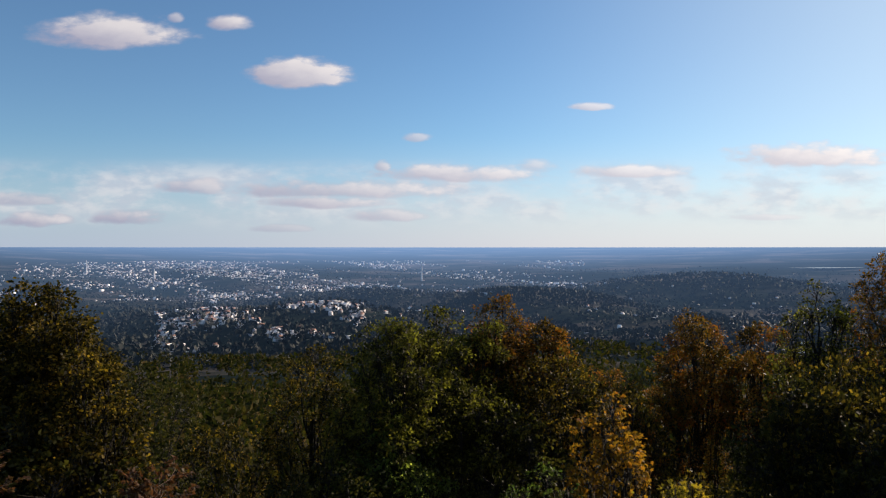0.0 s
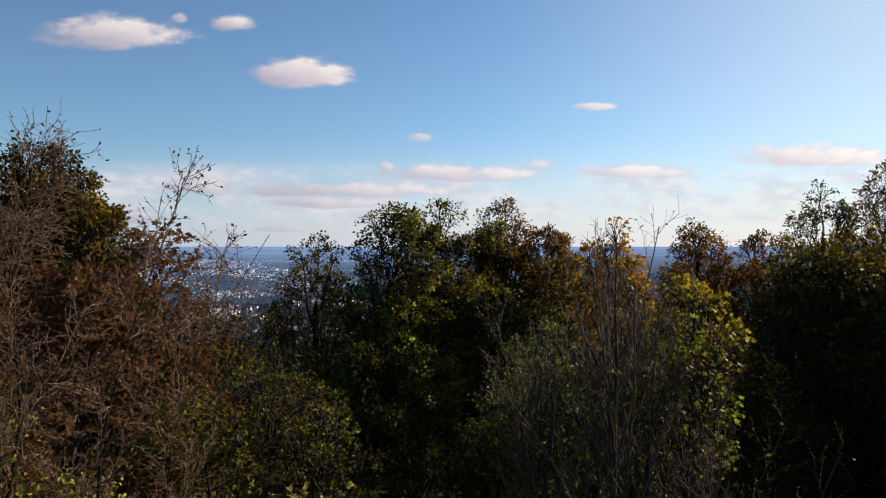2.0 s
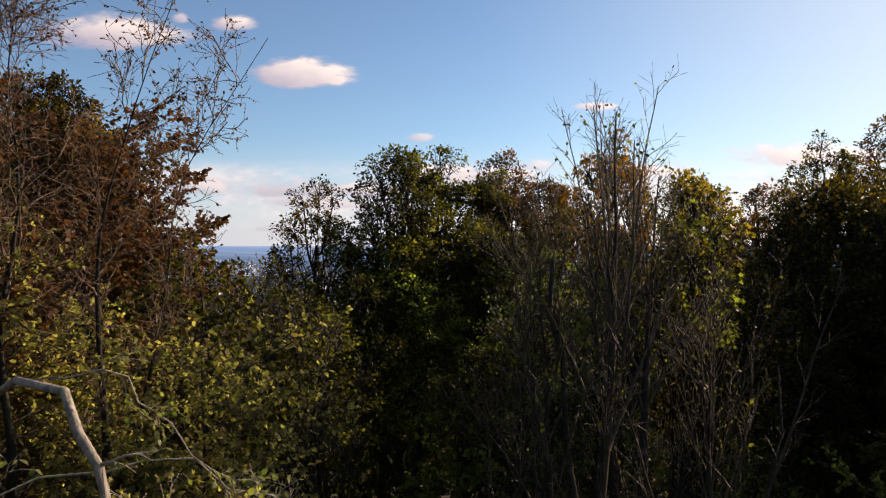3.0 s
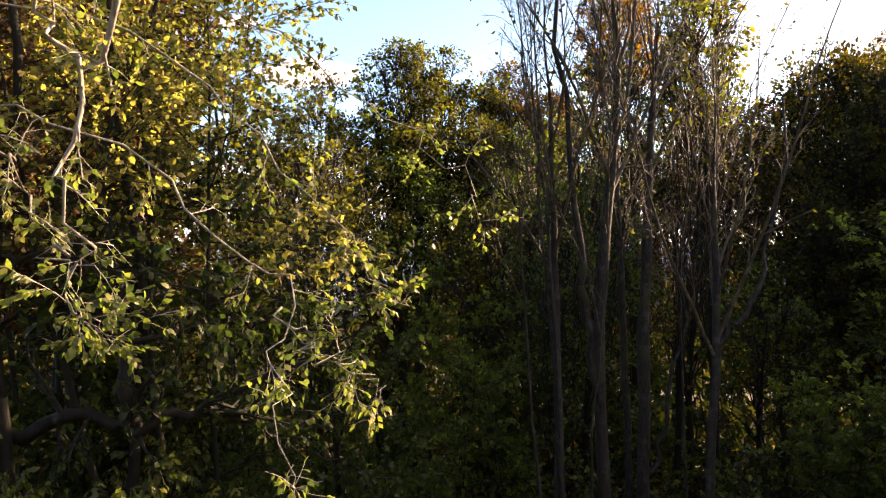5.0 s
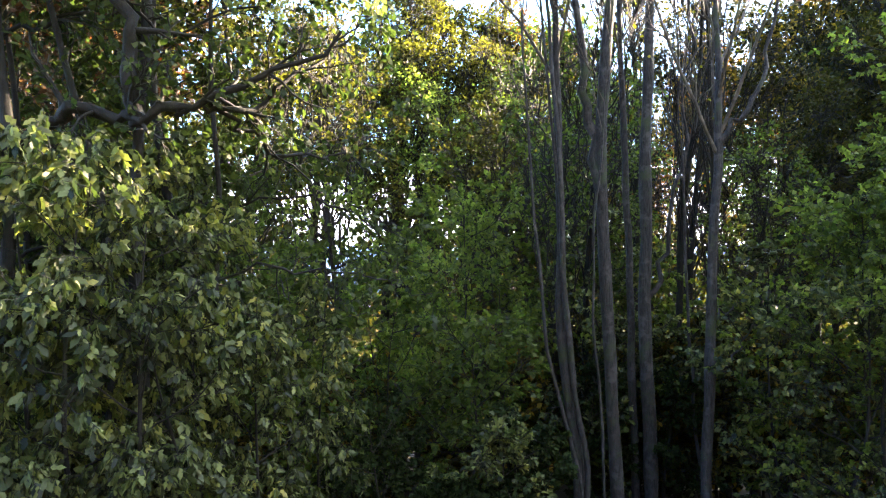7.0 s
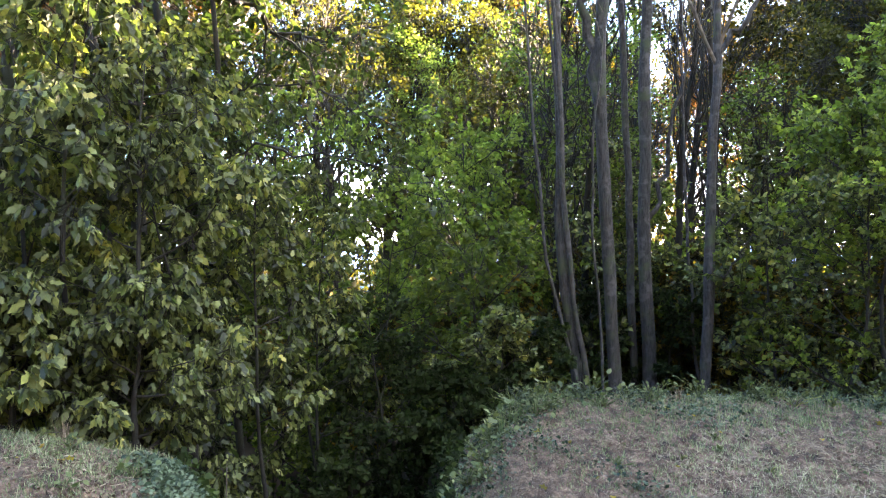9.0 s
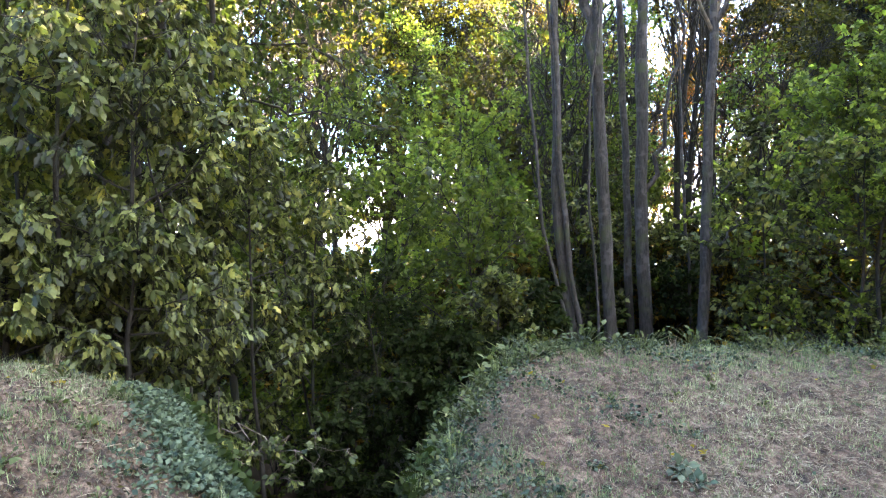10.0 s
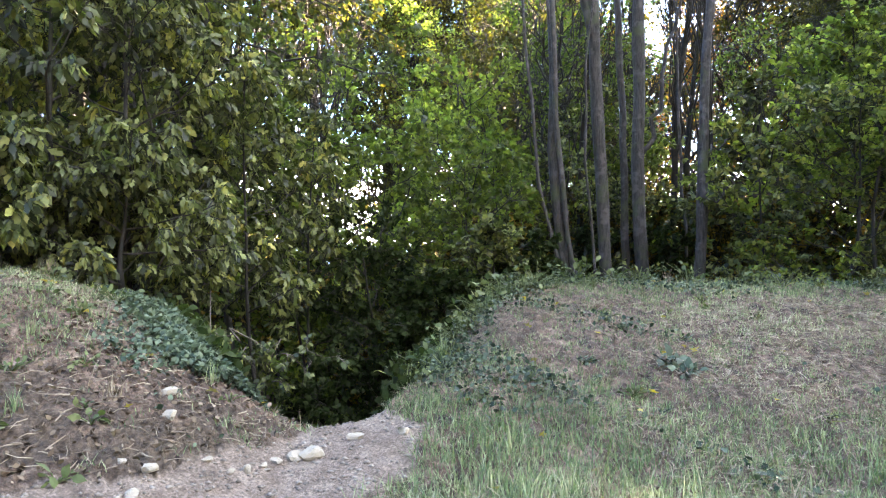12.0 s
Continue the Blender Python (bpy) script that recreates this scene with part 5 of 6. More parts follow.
def town():
    rng = np.random.default_rng(12)
    n = 9500
    b, r = np.radians(rng.uniform(-36, 12, n)), rng.uniform(2000, 3750, n)
    x, y = r * np.sin(b), r * np.cos(b)
    keep = wave(x, y, 130, 0.3) + wave(x, y, 420, 2.0) * 0.8 + rng.normal(0, 0.35, n) - np.abs(np.degrees(b) + 14) * 0.022 > -0.05
    x, y = x[keep], y[keep]
    n = len(x)
    big = rng.random(n) < 0.12
    boxes("city", "pale city blocks spread over the hazy plain", rng, x, y, np.where(big, rng.uniform(8, 16, n), rng.uniform(3, 8, n)), rng.uniform(3, 6, n),
          np.where(big, rng.uniform(3, 8, n), rng.uniform(1.2, 2.6, n)), (rng.random(n) < 0.5) & ~big)
    n = 2600
    b, r = np.radians(rng.uniform(-22, -6, n)), rng.uniform(850, 1650, n)
    x, y = r * np.sin(b), r * np.cos(b)
    keep = wave(x, y, 75, 1.3) + rng.normal(0, 0.25, n) > 0.15
    x, y = x[keep], y[keep]
    n = len(x)
    boxes("hillside_village", "white houses with red roofs on wooded hills", rng, x, y, rng.uniform(5, 10, n), rng.uniform(4, 7, n), rng.uniform(3, 5, n), rng.random(n) < 0.6)
    n = 900
    b, r = np.radians(rng.uniform(-6, 32, n)), rng.uniform(900, 2900, n)
    x, y = r * np.sin(b), r * np.cos(b)
    keep = wave(x, y, 110, 0.9) + rng.normal(0, 0.3, n) > 0.35
    x, y = x[keep], y[keep]
    n = len(x)
    boxes("scattered_hamlet", "small pale houses scattered among fields", rng, x, y, rng.uniform(4, 8, n), rng.uniform(3, 6, n), rng.uniform(2, 4, n), rng.random(n) < 0.7)
    # tall masts and chimneys of the city
    for bear, dist, tall in ((-26.6, 3300, 55), (-1.2, 2700, 72), (-22, 2900, 40)):
        mx, my = dist * math.sin(radians(bear)), dist * math.cos(radians(bear))
        bm = bmesh.new()
        bmesh.ops.create_cone(bm, segments=10, radius1=3.2, radius2=1.8, depth=tall, cap_ends=True)
        me = bpy.data.meshes.new("chimney")
        bm.to_mesh(me)
        bm.free()
        me.materials.append(HOUSE)
        ob = new("chimney", me)
        ob.location = (mx, my, float(height(mx, my)) + tall / 2 - 1)
        tagged(ob, "tall pale concrete chimney in the distant city", "chimney")
    lake = bmesh.new()
    bmesh.ops.create_circle(lake, segments=40, radius=1.0, cap_ends=True)
    for vert in lake.verts:
        vert.co = Vector((vert.co.x * (150 + 40 * math.sin(vert.co.y * 3)), vert.co.y * 40 + 12 * math.sin(vert.co.x * 2), 0))
    me = bpy.data.meshes.new("lake")
    lake.to_mesh(me)
    lake.free()
    me.materials.append(WATER)
    ob = new("lake", me)
    ob.location = (1690, 2990, float(height(1690, 2990)) + 7)
    tagged(ob, "pale shining lake far out on the plain", "lake", kind="structure")
    # hedges, copses and parks between the houses
    n = 5200
    b, r = np.radians(rng.uniform(-36, 36, n)), np.exp(rng.uniform(np.log(680), np.log(3300), n))
    x, y = r * np.sin(b), r * np.cos(b)
    for hx, hy, sx, sy in ((800, 1900, 300, 210), (230, 1500, 150, 120), (-250, 1750, 240, 140)):
        x = np.concatenate([x, rng.normal(hx, sx * 0.7, 700)])
        y = np.concatenate([y, rng.normal(hy, sy * 0.7, 700)])
    n, r = len(x), np.hypot(x, y)
    wide = rng.uniform(5, 13, n) * (0.7 + r / 4000)
    d = unit(rng.normal(0, 1, (n, 9, 3)) + [0, 0, 0.5])
    pos = np.stack([x, y, height(x, y) + wide * 0.25], -1)[:, None] + d * (wide * [[0.9]])[0][:, None, None] * [1.2, 1.2, 0.5]
    v, f = leaves_np(rng, pos.reshape(-1, 3), d.reshape(-1, 3), 7.0, SMALL, 0, 0.3)
    ob = new("copses", mesh_np("copses", v, f, (COPSE,)))
    tagged(ob, "dark copses and hedges between distant houses", "woods", kind="stuff")


far_woods()
town()


# ---- the bank: grass, ivy, stones, weeds ----
BLADE = np.array([(-0.5, 0, 0), (0.5, 0, 0), (0.38, 0.12, 0.5), (-0.38, 0.12, 0.5), (0, 0.45, 1.0)])
BLADE_F = np.array([(0, 1, 2), (0, 2, 3), (3, 2, 4)])


def blades_np(rng, x, y, tall, wide, lean):
    n = len(x)
    a = rng.uniform(0, 6.28, n)
    tv = BLADE
    lx = tv[None, :, 0] * wide[:, None]
    ly = tv[None, :, 1] * (tall * lean)[:, None]
    lz = tv[None, :, 2] * (tall * np.sqrt(np.clip(1 - 0.25 * lean ** 2, 0.1, 1)))[:, None]
    c, s = np.cos(a)[:, None], np.sin(a)[:, None]
    v = np.stack([x[:, None] + lx * c - ly * s, y[:, None] + lx * s + ly * c, (height(x, y) - 0.01)[:, None] + lz], -1)
    f = BLADE_F[None] + (np.arange(n) * 5)[:, None, None]
    return v.reshape(-1, 3), f.reshape(-1, 3)


STRAND = np.array([(-0.022, 0, 0), (0.022, 0, 0), (0.016, 0.5, 0.07), (-0.016, 0.5, 0.07), (0, 1, 0.02)])


def bank_cover():
    rng = np.random.default_rng(33)
    n = 31000
    cy = 2.0 + 6.6 * rng.random(n) ** 1.1
    cx = rng.uniform(-0.72, 0.72, n) * (cy + 0.6)
    patch = wave(cx, cy, 0.55, 0.8) + 0.6 * wave(cx, cy, 1.3, 2.2) + rng.normal(0, 0.4, n)
    low = smoothstep(4.3, 3.2, cy) * (cx > -0.5)
    crest = smoothstep(6.0, 7.3, cy) * (cx > 0.3) + smoothstep(4.4, 5.0, cy) * (cx < -2.2)
    bare = (cx < -0.9) & (cy < 4.6) & (patch < np.where(cx > -1.8, 1.2, 0.55))
    keep = ~on_path(cx, cy) & ~in_gully(cx, cy) & ~bare & (patch + low * 1.5 + crest + 0.5 > 0)
    cx, cy, low, crest, patch = cx[keep], cy[keep], low[keep], crest[keep], patch[keep]
    k = 9
    tall = rng.uniform(0.014, 0.050, len(cx)) * (1 + 0.9 * low + 0.7 * crest + 0.9 * smoothstep(0.4, 1.1, patch)) * np.where(rng.random(len(cx)) < 0.05, 2.0, 1)
    x = (cx[:, None] + rng.normal(0, 0.028, (len(cx), k))).ravel()
    y = (cy[:, None] + rng.normal(0, 0.028, (len(cx), k))).ravel()
    t = np.repeat(tall, k) * rng.uniform(0.5, 1.2, len(x))
    v, f = blades_np(rng, x, y, t, rng.uniform(0.003, 0.0065, len(x)), rng.uniform(0.5, 1.9, len(x)))
    tagged(new("grass", mesh_np("grass", v, f, (GRASS,))), "short grey-green grass mixed with dry blades on the bank", "grass", kind="stuff")
    n = 33000
    y = 2.4 + 5.4 * rng.random(n)
    x = rng.uniform(-0.72, 0.72, n) * (y + 0.6)
    keep = ~on_path(x, y) & ~in_gully(x, y) & ~((x < -0.8) & (y < 4.7) & (wave(x, y, 0.4, 1.9) + rng.normal(0, 0.3, n) > -0.5))
    x, y = x[keep], y[keep]
    pos = np.stack([x, y, height(x, y) + rng.uniform(0.006, 0.03, len(x))], -1)
    v, f = leaves_np(rng, pos, unit(rng.normal(0, 1, (len(x), 3)) * [1, 1, 0.12]) * 3, 0.075, (STRAND, BLADE_F), 0.0, 0.85)
    tagged(new("straw_litter", mesh_np("straw_litter", v, f, (STRAW,))), "dry mown straw lying over the bank", "straw", kind="stuff")
    n = 21000
    y = 2.9 + 3.4 * rng.random(n)
    x = rng.uniform(0.7, 4.6, n)
    keep = wave(x, y, 0.5, 2.7) + 0.7 * wave(x, y, 0.21, 0.6) + 0.35 * np.clip(x - 1.4, -1, 1.5) > 0.15
    x, y = x[keep], y[keep]
    pos = np.stack([x, y, height(x, y) + rng.uniform(0.01, 0.045, len(x))], -1)
    v, f = leaves_np(rng, pos, unit(rng.normal(0, 1, (len(x), 3)) * [1, 1, 0.2]) * 3, 0.085, (STRAND, BLADE_F), 0.0, 0.75)
    tagged(new("straw_mat", mesh_np("straw_mat", v, f, (STRAW,))), "matted patches of dead grass on the bank", "straw", kind="stuff")
    # long dry stalks leaning out of the turf
    n = 1500
    y = 2.4 + 5.0 * rng.random(n)
    x = rng.uniform(-0.72, 0.72, n) * (y + 0.6)
    keep = ~on_path(x, y) & ~in_gully(x, y)
    x, y = x[keep], y[keep]
    v, f = blades_np(rng, x, y, rng.uniform(0.07, 0.20, len(x)), rng.uniform(0.002, 0.0035, len(x)), rng.uniform(0.8, 2.2, len(x)))
    tagged(new("dry_stalks", mesh_np("dry_stalks", v, f, (STRAW,))), "thin dry stalks leaning over the turf", "grass", kind="stuff")
    # small leafy ground cover in patches
    n = 40000
    y = 2.3 + 6.0 * rng.random(n)
    x = rng.uniform(-0.72, 0.72, n) * (y + 0.6)
    edge = np.exp(-((x - (-0.35 + 0.27 * (y - 3.7))) / 0.55) ** 2) * (y > 4.2)
    front = smoothstep(-1.0, -1.6, x) * (y < 4.2) * 0.8
    keep = ~on_path(x, y) & ~in_gully(x, y) & (wave(x, y, 0.32, 3.1) + wave(x, y, 0.8, 1.1) + rng.normal(0, 0.25, n) + 2.2 * edge + front + 0.95 * smoothstep(6.2, 7.2, y) * (x > 0.3) > 1.1)
    x, y = x[keep], y[keep]
    pos = np.stack([x, y, height(x, y) + rng.uniform(0.01, 0.07, len(x))], -1)
    v, f = leaves_np(rng, pos, unit(rng.normal(0, 1, (len(x), 3)) * [1, 1, 0.45]), 0.040, (RHOMB, RHOMB_F), 0.0, 0.6)
    tagged(new("ground_cover", mesh_np("ground_cover", v, f, (LEAF_IVY,))), "small leafy weeds spreading over the bank", "weeds", kind="stuff")
    # clods and crumbs of earth
    n = 5000
    y = 2.3 + 5.5 * rng.random(n)
    x = rng.uniform(-0.72, 0.72, n) * (y + 0.6)
    keep = ~in_gully(x, y) & ~on_path(x, y) & ((x < -0.7) | (rng.random(n) < 0.35))
    x, y = x[keep], y[keep]
    n = len(x)
    oct_v = np.array([(1, 0, 0), (-1, 0, 0), (0, 1, 0), (0, -1, 0), (0, 0, 1), (0, 0, -1)], float)
    oct_f = np.array([(0, 2, 4), (2, 1, 4), (1, 3, 4), (3, 0, 4), (2, 0, 5), (1, 2, 5), (3, 1, 5), (0, 3, 5)])
    sz = rng.uniform(0.006, 0.022, (n, 1, 1)) * rng.uniform(0.6, 1.4, (n, 6, 1))
    v = np.stack([x, y, height(x, y)], -1)[:, None] + oct_v[None] * sz * [1.2, 1.0, 0.8]
    f = oct_f[None] + (np.arange(n) * 6)[:, None, None]
    tagged(new("earth_clods", mesh_np("earth_clods", v.reshape(-1, 3), f.reshape(-1, 3), (SOIL,))), "brown crumbs of dry earth on the mound", "earth", kind="stuff")
    # ivy down the mound's shoulder
    n = 14000
    y = rng.uniform(3.8, 5.3, n)
    mid = -0.98 - 0.64 * np.clip(y - 3.7, 0, 3.4)
    x = mid + rng.normal(-0.02, 0.16, n)
    pos = np.stack([x, y, height(x, y) + rng.uniform(0.01, 0.07, n)], -1)
    v, f = leaves_np(rng, pos, unit(rng.normal(0, 1, (n, 3)) * [1, 1, 0.35]), 0.044, BROAD, 0.1, 0.6)
    tagged(new("ivy", mesh_np("ivy", v, f, (LEAF_IVY,))), "blue-green ivy trailing over the mound's edge", "ivy", kind="stuff")
    # plants clothing the sides of the gully, leaf colour darkened to imitate its shade
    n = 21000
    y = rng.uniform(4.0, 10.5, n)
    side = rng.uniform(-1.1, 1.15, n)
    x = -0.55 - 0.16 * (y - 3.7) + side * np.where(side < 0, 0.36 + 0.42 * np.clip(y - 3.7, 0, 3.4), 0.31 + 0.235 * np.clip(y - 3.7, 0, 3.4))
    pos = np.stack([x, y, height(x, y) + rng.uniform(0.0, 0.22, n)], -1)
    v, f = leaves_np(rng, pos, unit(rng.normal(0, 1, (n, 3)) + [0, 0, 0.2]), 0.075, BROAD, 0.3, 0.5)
    tagged(new("gully_plants", mesh_np("gully_plants", v, f, (LEAF_DEEP_SHADE,))), "leafy plants clothing the gully sides, colour darkened to imitate shade", "plants", kind="stuff")
    # pebbles of the path
    n = 2600
    y, x = rng.uniform(1.9, 3.9, n), rng.uniform(-2.6, 0.7, n)
    keep = on_path(x, y)
    x, y = x[keep], y[keep]
    n = len(x)
    ico = np.array([(1, 0, 0), (-1, 0, 0), (0, 1, 0), (0, -1, 0), (0, 0, 1), (0, 0, -1)], float)
    icf = np.array([(0, 2, 4), (2, 1, 4), (1, 3, 4), (3, 0, 4), (2, 0, 5), (1, 2, 5), (3, 1, 5), (0, 3, 5)])
    s = rng.uniform(0.005, 0.016, (n, 1, 1)) * rng.uniform(0.6, 1.3, (n, 6, 1))
    v = np.stack([x, y, height(x, y) + 0.002], -1)[:, None] + ico[None] * s * [1.2, 1.0, 0.7]
    f = icf[None] + (np.arange(n) * 6)[:, None, None]
    tagged(new("gravel", mesh_np("gravel", v.reshape(-1, 3), f.reshape(-1, 3), (PEBBLE,))), "small grey and brown stones of the path", "gravel", kind="stuff")
    # dead leaves and bits of bark on the mound
    n = 5200
    y, x = rng.uniform(2.3, 5.2, n), rng.uniform(-3.6, -0.6, n)
    keep = ~in_gully(x, y) & ~on_path(x, y)
    x, y = x[keep], y[keep]
    pos = np.stack([x, y, height(x, y) + rng.uniform(0.005, 0.03, len(x))], -1)
    v, f = leaves_np(rng, pos, unit(rng.normal(0, 1, (len(x), 3)) * [1, 1, 0.35]), 0.030, BROAD, 0.2, 0.6)
    tagged(new("leaf_litter", mesh_np("leaf_litter", v, f, (LEAF_DEAD,))), "curled dead leaves and bark bits on the mound", "leaves", kind="stuff")
    # broken twigs and dead stems lying on the mound
    n = 1500
    y, x = rng.uniform(2.4, 4.9, n), rng.uniform(-3.4, -0.75, n)
    keep = ~in_gully(x, y) & ~on_path(x, y) & (wave(x, y, 0.45, 4.0) + rng.normal(0, 0.5, n) > -0.3)
    x, y = x[keep], y[keep]
    n = len(x)
    way = unit(rng.normal(0, 1, (n, 3)) * [1, 1, 0.12])
    foot = np.stack([x, y, height(x, y) + rng.uniform(0.004, 0.018, n)], -1)
    tip = foot + way * rng.uniform(0.03, 0.13, (n, 1))
    tip[:, 2] = np.maximum(tip[:, 2], height(tip[:, 0], tip[:, 1]) + 0.008)
    sticks = Tubes()
    sticks.add(np.stack([foot, (foot + tip) / 2 + rng.normal(0, 0.006, (n, 3)), tip], 1), np.tile([[0.003, 0.0026, 0.0015]], (n, 1)) * rng.uniform(0.6, 1.5, (n, 1)), 3)
    v, f = sticks.arrays()
    tagged(new("twig_litter", mesh_np("twig_litter", v, f, (STRAW,))), "broken twigs and dead stems on the mound", "twigs", kind="stuff")
    # sparse yellow-green sprouts on the mound
    n = 420
    y, x = rng.uniform(2.4, 4.4, n), rng.uniform(-3.2, -0.9, n)
    keep = ~in_gully(x, y) & ~on_path(x, y) & (wave(x, y, 0.6, 0.3) + rng.normal(0, 0.2, n) > 0.25)
    x, y = (np.repeat(q[keep], 12) + rng.normal(0, 0.03, keep.sum() * 12) for q in (x, y))
    v, f = blades_np(rng, x, y, rng.uniform(0.03, 0.11, len(x)), rng.uniform(0.003, 0.007, len(x)), rng.uniform(0.5, 1.8, len(x)))
    tagged(new("sprouting_grass", mesh_np("sprouting_grass", v, f, (GRASS,))), "sparse yellow-green grass sprouting from the mound", "grass", kind="stuff")
    # fallen leaves
    n = 130
    y, x = rng.uniform(2.3, 8, n), rng.uniform(-3.6, 4.5, n)
    keep = ~in_gully(x, y)
    x, y = x[keep], y[keep]
    pos = np.stack([x, y, height(x, y) + 0.03], -1)
    v, f = leaves_np(rng, pos, unit(rng.normal(0, 1, (len(x), 3)) * [1, 1, 0.1]), 0.06, (MAPLE, MAPLE_F), 0.0, 0.9)
    tagged(new("fallen_leaves", mesh_np("fallen_leaves", v, f, (LEAF_GILT,))), "brown and yellow leaves fallen on the bank", "leaves", kind="stuff")


bank_cover()


def stone(x, y, size, seed):
    rng = np.random.default_rng(seed)
    bm = bmesh.new()
    bmesh.ops.create_icosphere(bm, subdivisions=2, radius=1.0)
    cut = [(Vector(unit(rng.normal(0, 1, 3))), rng.uniform(0.5, 0.8)) for _ in range(12)]
    for v in bm.verts:
        for nrm, dd in cut:
            over = v.co.dot(nrm) - dd
            if over > 0:
                v.co -= nrm * over * 0.97
        v.co *= 1 + 0.06 * noise.noise(v.co * 2.5 + Vector((seed, 0, 0)))
    me = bpy.data.meshes.new("stone")
    bm.to_mesh(me)
    bm.free()
    me.materials.append(STONE)
    ob = new("stone", me)
    ob.location = (x, y, float(height(x, y)) + size * 0.12)
    ob.scale = (size, size * rng.uniform(0.7, 1.0), size * rng.uniform(0.5, 0.7))
    ob.rotation_euler = (rng.uniform(-0.2, 0.2), rng.uniform(-0.2, 0.2), rng.uniform(0, 6))
    tagged(ob, "pale angular limestone lying in the dirt", "stone", "stones by the path")
    return ob


for k, (sx, sy, sz) in enumerate(((-1.27, 3.40, 0.058), (-1.20, 3.17, 0.056), (-1.11, 2.74, 0.045), (-0.95, 2.94, 0.028), (-0.78, 3.04, 0.034), (-0.69, 3.19, 0.033), (-0.55, 3.25, 0.062),
                                  (-0.36, 3.44, 0.045), (-0.12, 3.44, 0.036), (-1.22, 2.74, 0.026), (-0.84, 3.00, 0.022), (-0.73, 3.12, 0.024), (-1.10, 2.56, 0.04), (-0.61, 3.25, 0.042))):
    stone(sx + 0.03, sy + (0.05 if sx < -0.9 else -0.02), sz * 1.15, k + 1)


def weed(x, y, leaves, size, tall, seed, leaf=None, name="weed", label="low broad-leaved weed growing in the grass"):
    rng = np.random.default_rng(seed)
    root = new(name)
    z = float(height(x, y))
    root.location = (x, y, z - 0.01)
    tagged(root, label, "weed", "weeds on the bank")
    tip = np.stack([rng.normal(0, 0.5, leaves) * tall, rng.normal(0, 0.5, leaves) * tall, rng.uniform(0.25, 1.0, leaves) * tall], -1)
    tb = Tubes()
    tb.add(np.stack([tip * 0, tip * [0.4, 0.4, 0.6], tip], 1), np.full((leaves, 3), 0.003), 4)
    v, f = tb.arrays()
    part("stem", mesh_np("stem", v, f, (leaf or LEAF_WEED,)), root, kind="stuff")
    v, f = leaves_np(rng, tip, unit(tip), size, BROAD, 0.5, 0.8)
    part("foliage", mesh_np("foliage", v, f, (leaf or LEAF_WEED,)), root, kind="stuff")


for k, (wx, wy, nl, size, tall) in enumerate(((1.57, 4.45, 26, 0.075, 0.09), (1.62, 4.32, 18, 0.065, 0.06), (-1.42, 3.0, 9, 0.05, 0.05), (-1.50, 3.1, 8, 0.05, 0.04), (-1.75, 2.85, 9, 0.05, 0.05),
                                              (-2.25, 3.6, 16, 0.06, 0.08), (-2.1, 4.2, 20, 0.05, 0.07), (2.2, 7.3, 26, 0.05, 0.20), (1.05, 7.1, 30, 0.08, 0.26), (0.65, 6.8, 30, 0.08, 0.24),
                                              (1.55, 7.4, 26, 0.08, 0.26), (2.7, 7.4, 24, 0.07, 0.24), (0.35, 6.2, 24, 0.07, 0.22), (-0.05, 5.2, 22, 0.06, 0.22), (-0.2, 4.6, 20, 0.05, 0.18),
                                              (1.9, 7.35, 20, 0.07, 0.16), (3.3, 7.5, 22, 0.06, 0.24), (0.45, 6.5, 30, 0.07, 0.22), (0.2, 5.8, 26, 0.06, 0.2), (0.05, 5.5, 22, 0.06, 0.18), (0.9, 6.9, 26, 0.07, 0.2), (-0.12, 4.9, 20, 0.05, 0.16), (-2.2, 4.9, 24, 0.06, 0.12), (-2.7, 5.0, 24, 0.05, 0.12), (-1.3, 4.1, 14, 0.05, 0.06), (-1.7, 3.5, 12, 0.045, 0.06), (-1.95, 3.3, 16, 0.04, 0.07), (-2.2, 3.05, 18, 0.05, 0.09), (-2.0, 2.7, 16, 0.05, 0.08), (-1.6, 4.4, 12, 0.05, 0.05), (-2.4, 4.4, 14, 0.05, 0.07), (-1.0, 3.6, 8, 0.045, 0.05), (-1.35, 2.6, 10, 0.06, 0.05))):
    weed(wx, wy, nl, size, tall, 200 + k, LEAF_IVY if k < 2 else None)


# rank weeds along the crest of the bank and down the gully's lip
edge_rng = np.random.default_rng(71)
for k in range(80):
    if k >= 64:
        wx, wy = edge_rng.uniform(0.3, 4.2), edge_rng.uniform(3.2, 6.8)
    elif k < 40:
        wx, wy = edge_rng.uniform(0.5, 6.2), edge_rng.uniform(7.0, 7.7)
    else:
        wy = edge_rng.uniform(4.3, 7.0)
        wx = -0.22 + 0.115 * (wy - 3.7) + 0.07 * (wy - 3.7) + edge_rng.uniform(-0.12, 0.22)
    weed(wx, wy, int(edge_rng.integers(14, 30)), edge_rng.uniform(0.03, 0.055) * (1.0 if k < 64 else 0.7), edge_rng.uniform(0.08, 0.24) * (1.0 if k < 40 else 0.7 if k < 64 else 0.3), 400 + k, (LEAF_IVY, LEAF_WEED, LEAF_BUSH)[k % 3])


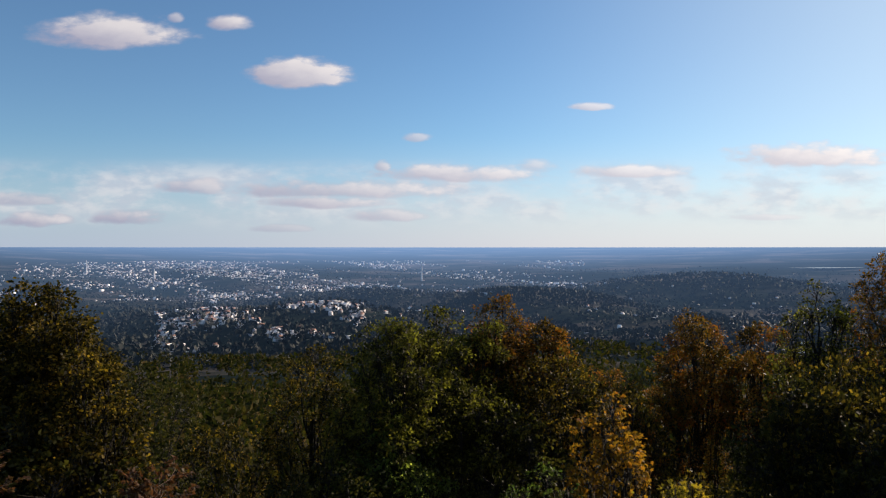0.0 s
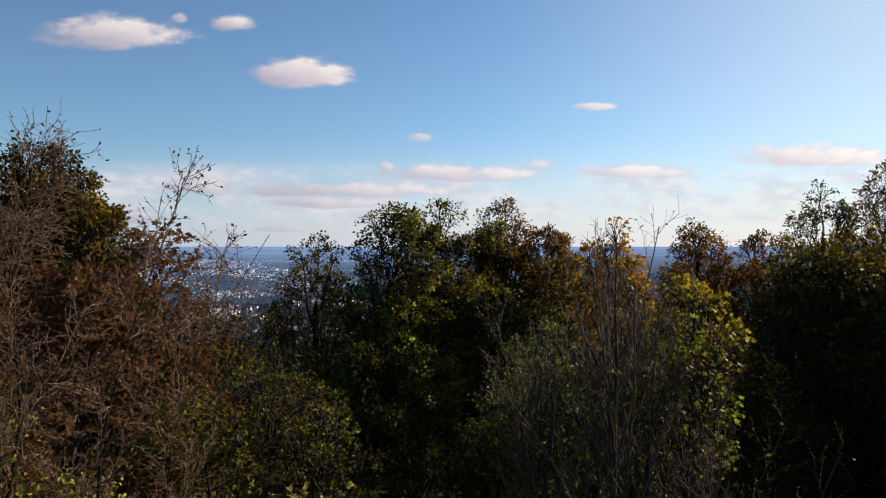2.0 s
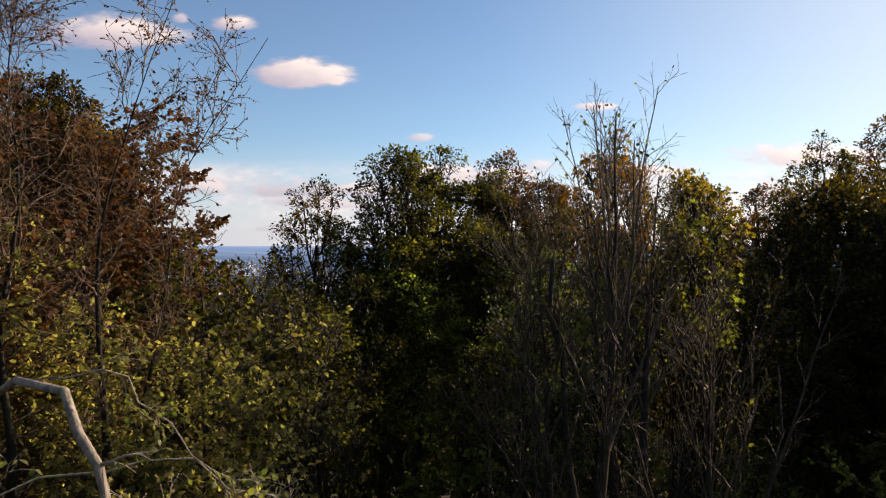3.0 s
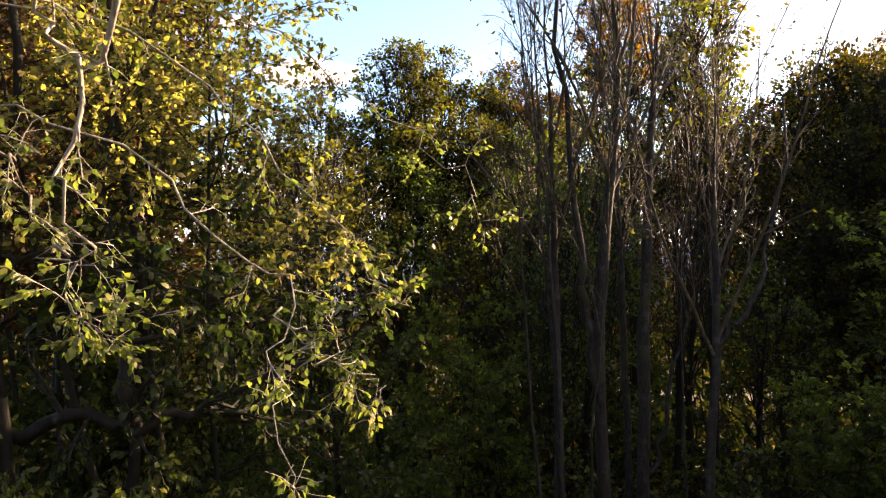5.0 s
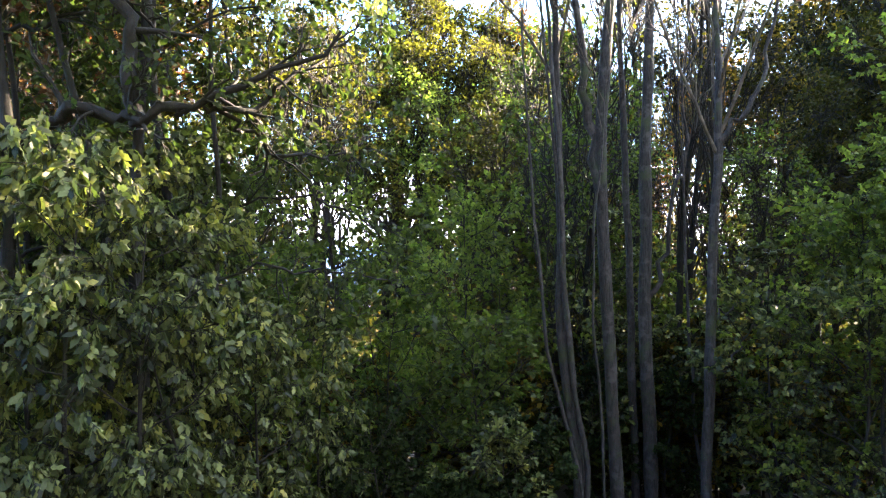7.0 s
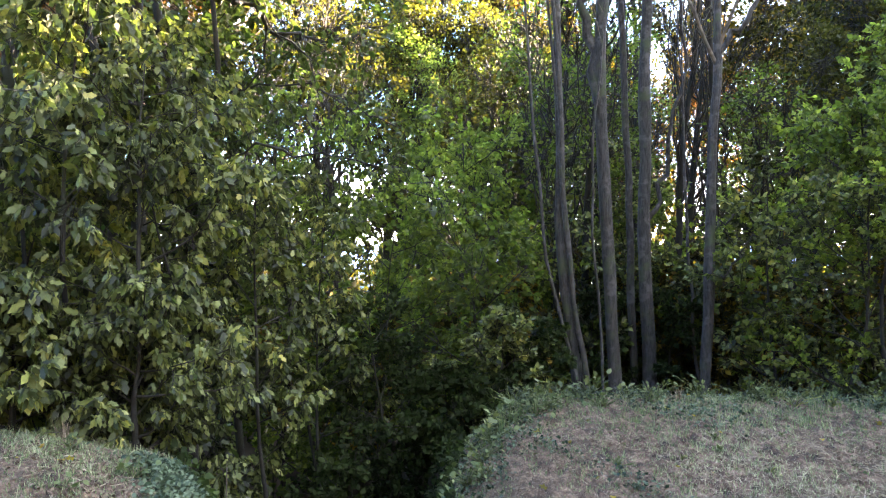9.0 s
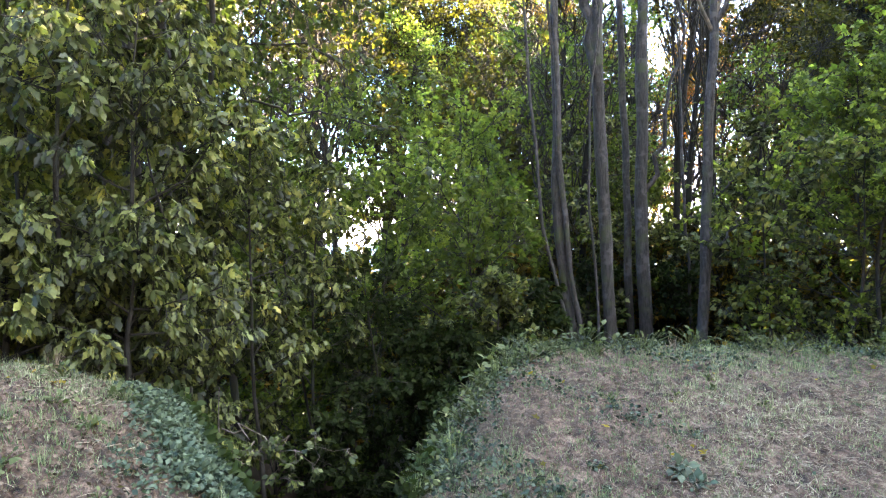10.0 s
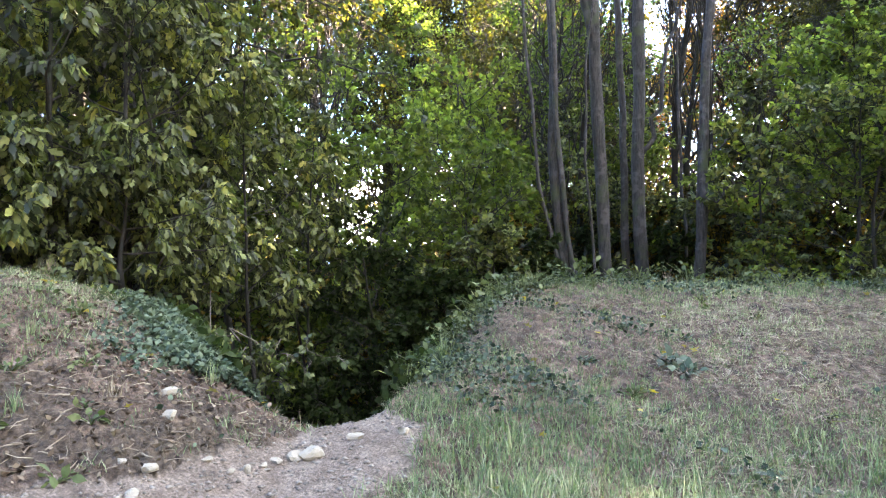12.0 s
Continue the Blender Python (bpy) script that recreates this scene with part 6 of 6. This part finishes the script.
def tuft(x, y, count, tall, seed, mat):
    rng = np.random.default_rng(seed)
    a, d = rng.uniform(0, 6.28, count), rng.uniform(0, 0.05, count)
    v, f = blades_np(rng, x + d * np.cos(a), y + d * np.sin(a), rng.uniform(0.5, 1, count) * tall, rng.uniform(0.003, 0.006, count), rng.uniform(0.3, 1.3, count))
    ob = new("grass_tuft", mesh_np("grass_tuft", v, f, (mat,)))
    tagged(ob, "tall dry grass tuft at the bank's edge", "grass tuft", "grass tufts")


for k, (gx, gy, cnt, tall) in enumerate(((-0.25, 4.15, 26, 0.42), (-0.15, 4.3, 24, 0.36), (0.1, 5.0, 30, 0.4), (-2.9, 5.3, 46, 0.28), (-3.1, 5.5, 36, 0.25), (0.45, 2.75, 26, 0.26), (0.7, 2.7, 24, 0.3),
                                         (1.1, 2.75, 22, 0.24), (0.3, 2.95, 22, 0.22), (1.5, 2.8, 22, 0.25), (0.55, 6.6, 30, 0.35), (4.2, 7.5, 40, 0.22), (4.9, 7.5, 40, 0.22), (3.6, 7.4, 34, 0.2),
                                         (-1.9, 2.7, 26, 0.25), (-1.45, 3.25, 22, 0.16), (-2.1, 3.7, 26, 0.15), (-1.15, 3.75, 18, 0.2), (-2.35, 3.3, 26, 0.18), (-1.75, 3.0, 24, 0.15), (-2.5, 4.0, 26, 0.15), (-1.6, 2.55, 22, 0.2), (5.6, 7.4, 40, 0.22), (1.3, 7.3, 36, 0.2), (2.5, 7.4, 36, 0.2), (0.75, 7.0, 34, 0.22), (3.1, 7.4, 36, 0.18))):
    tuft(gx, gy, cnt, tall, 300 + k, STRAW if k % 3 == 0 else GRASS)

leaf_v, leaf_f = leaves_np(np.random.default_rng(7), np.array([[1.15, 3.74, float(height(1.15, 3.74)) + 0.05]]), np.array([[0.4, -1.0, 0.1]]), 0.065, LOBED, 0.0, 0.95)
tagged(new("fallen_leaf", mesh_np("fallen_leaf", leaf_v, leaf_f, (LEAF_GOLDEN,))), "single bright yellow leaf fallen on the grass", "leaf")
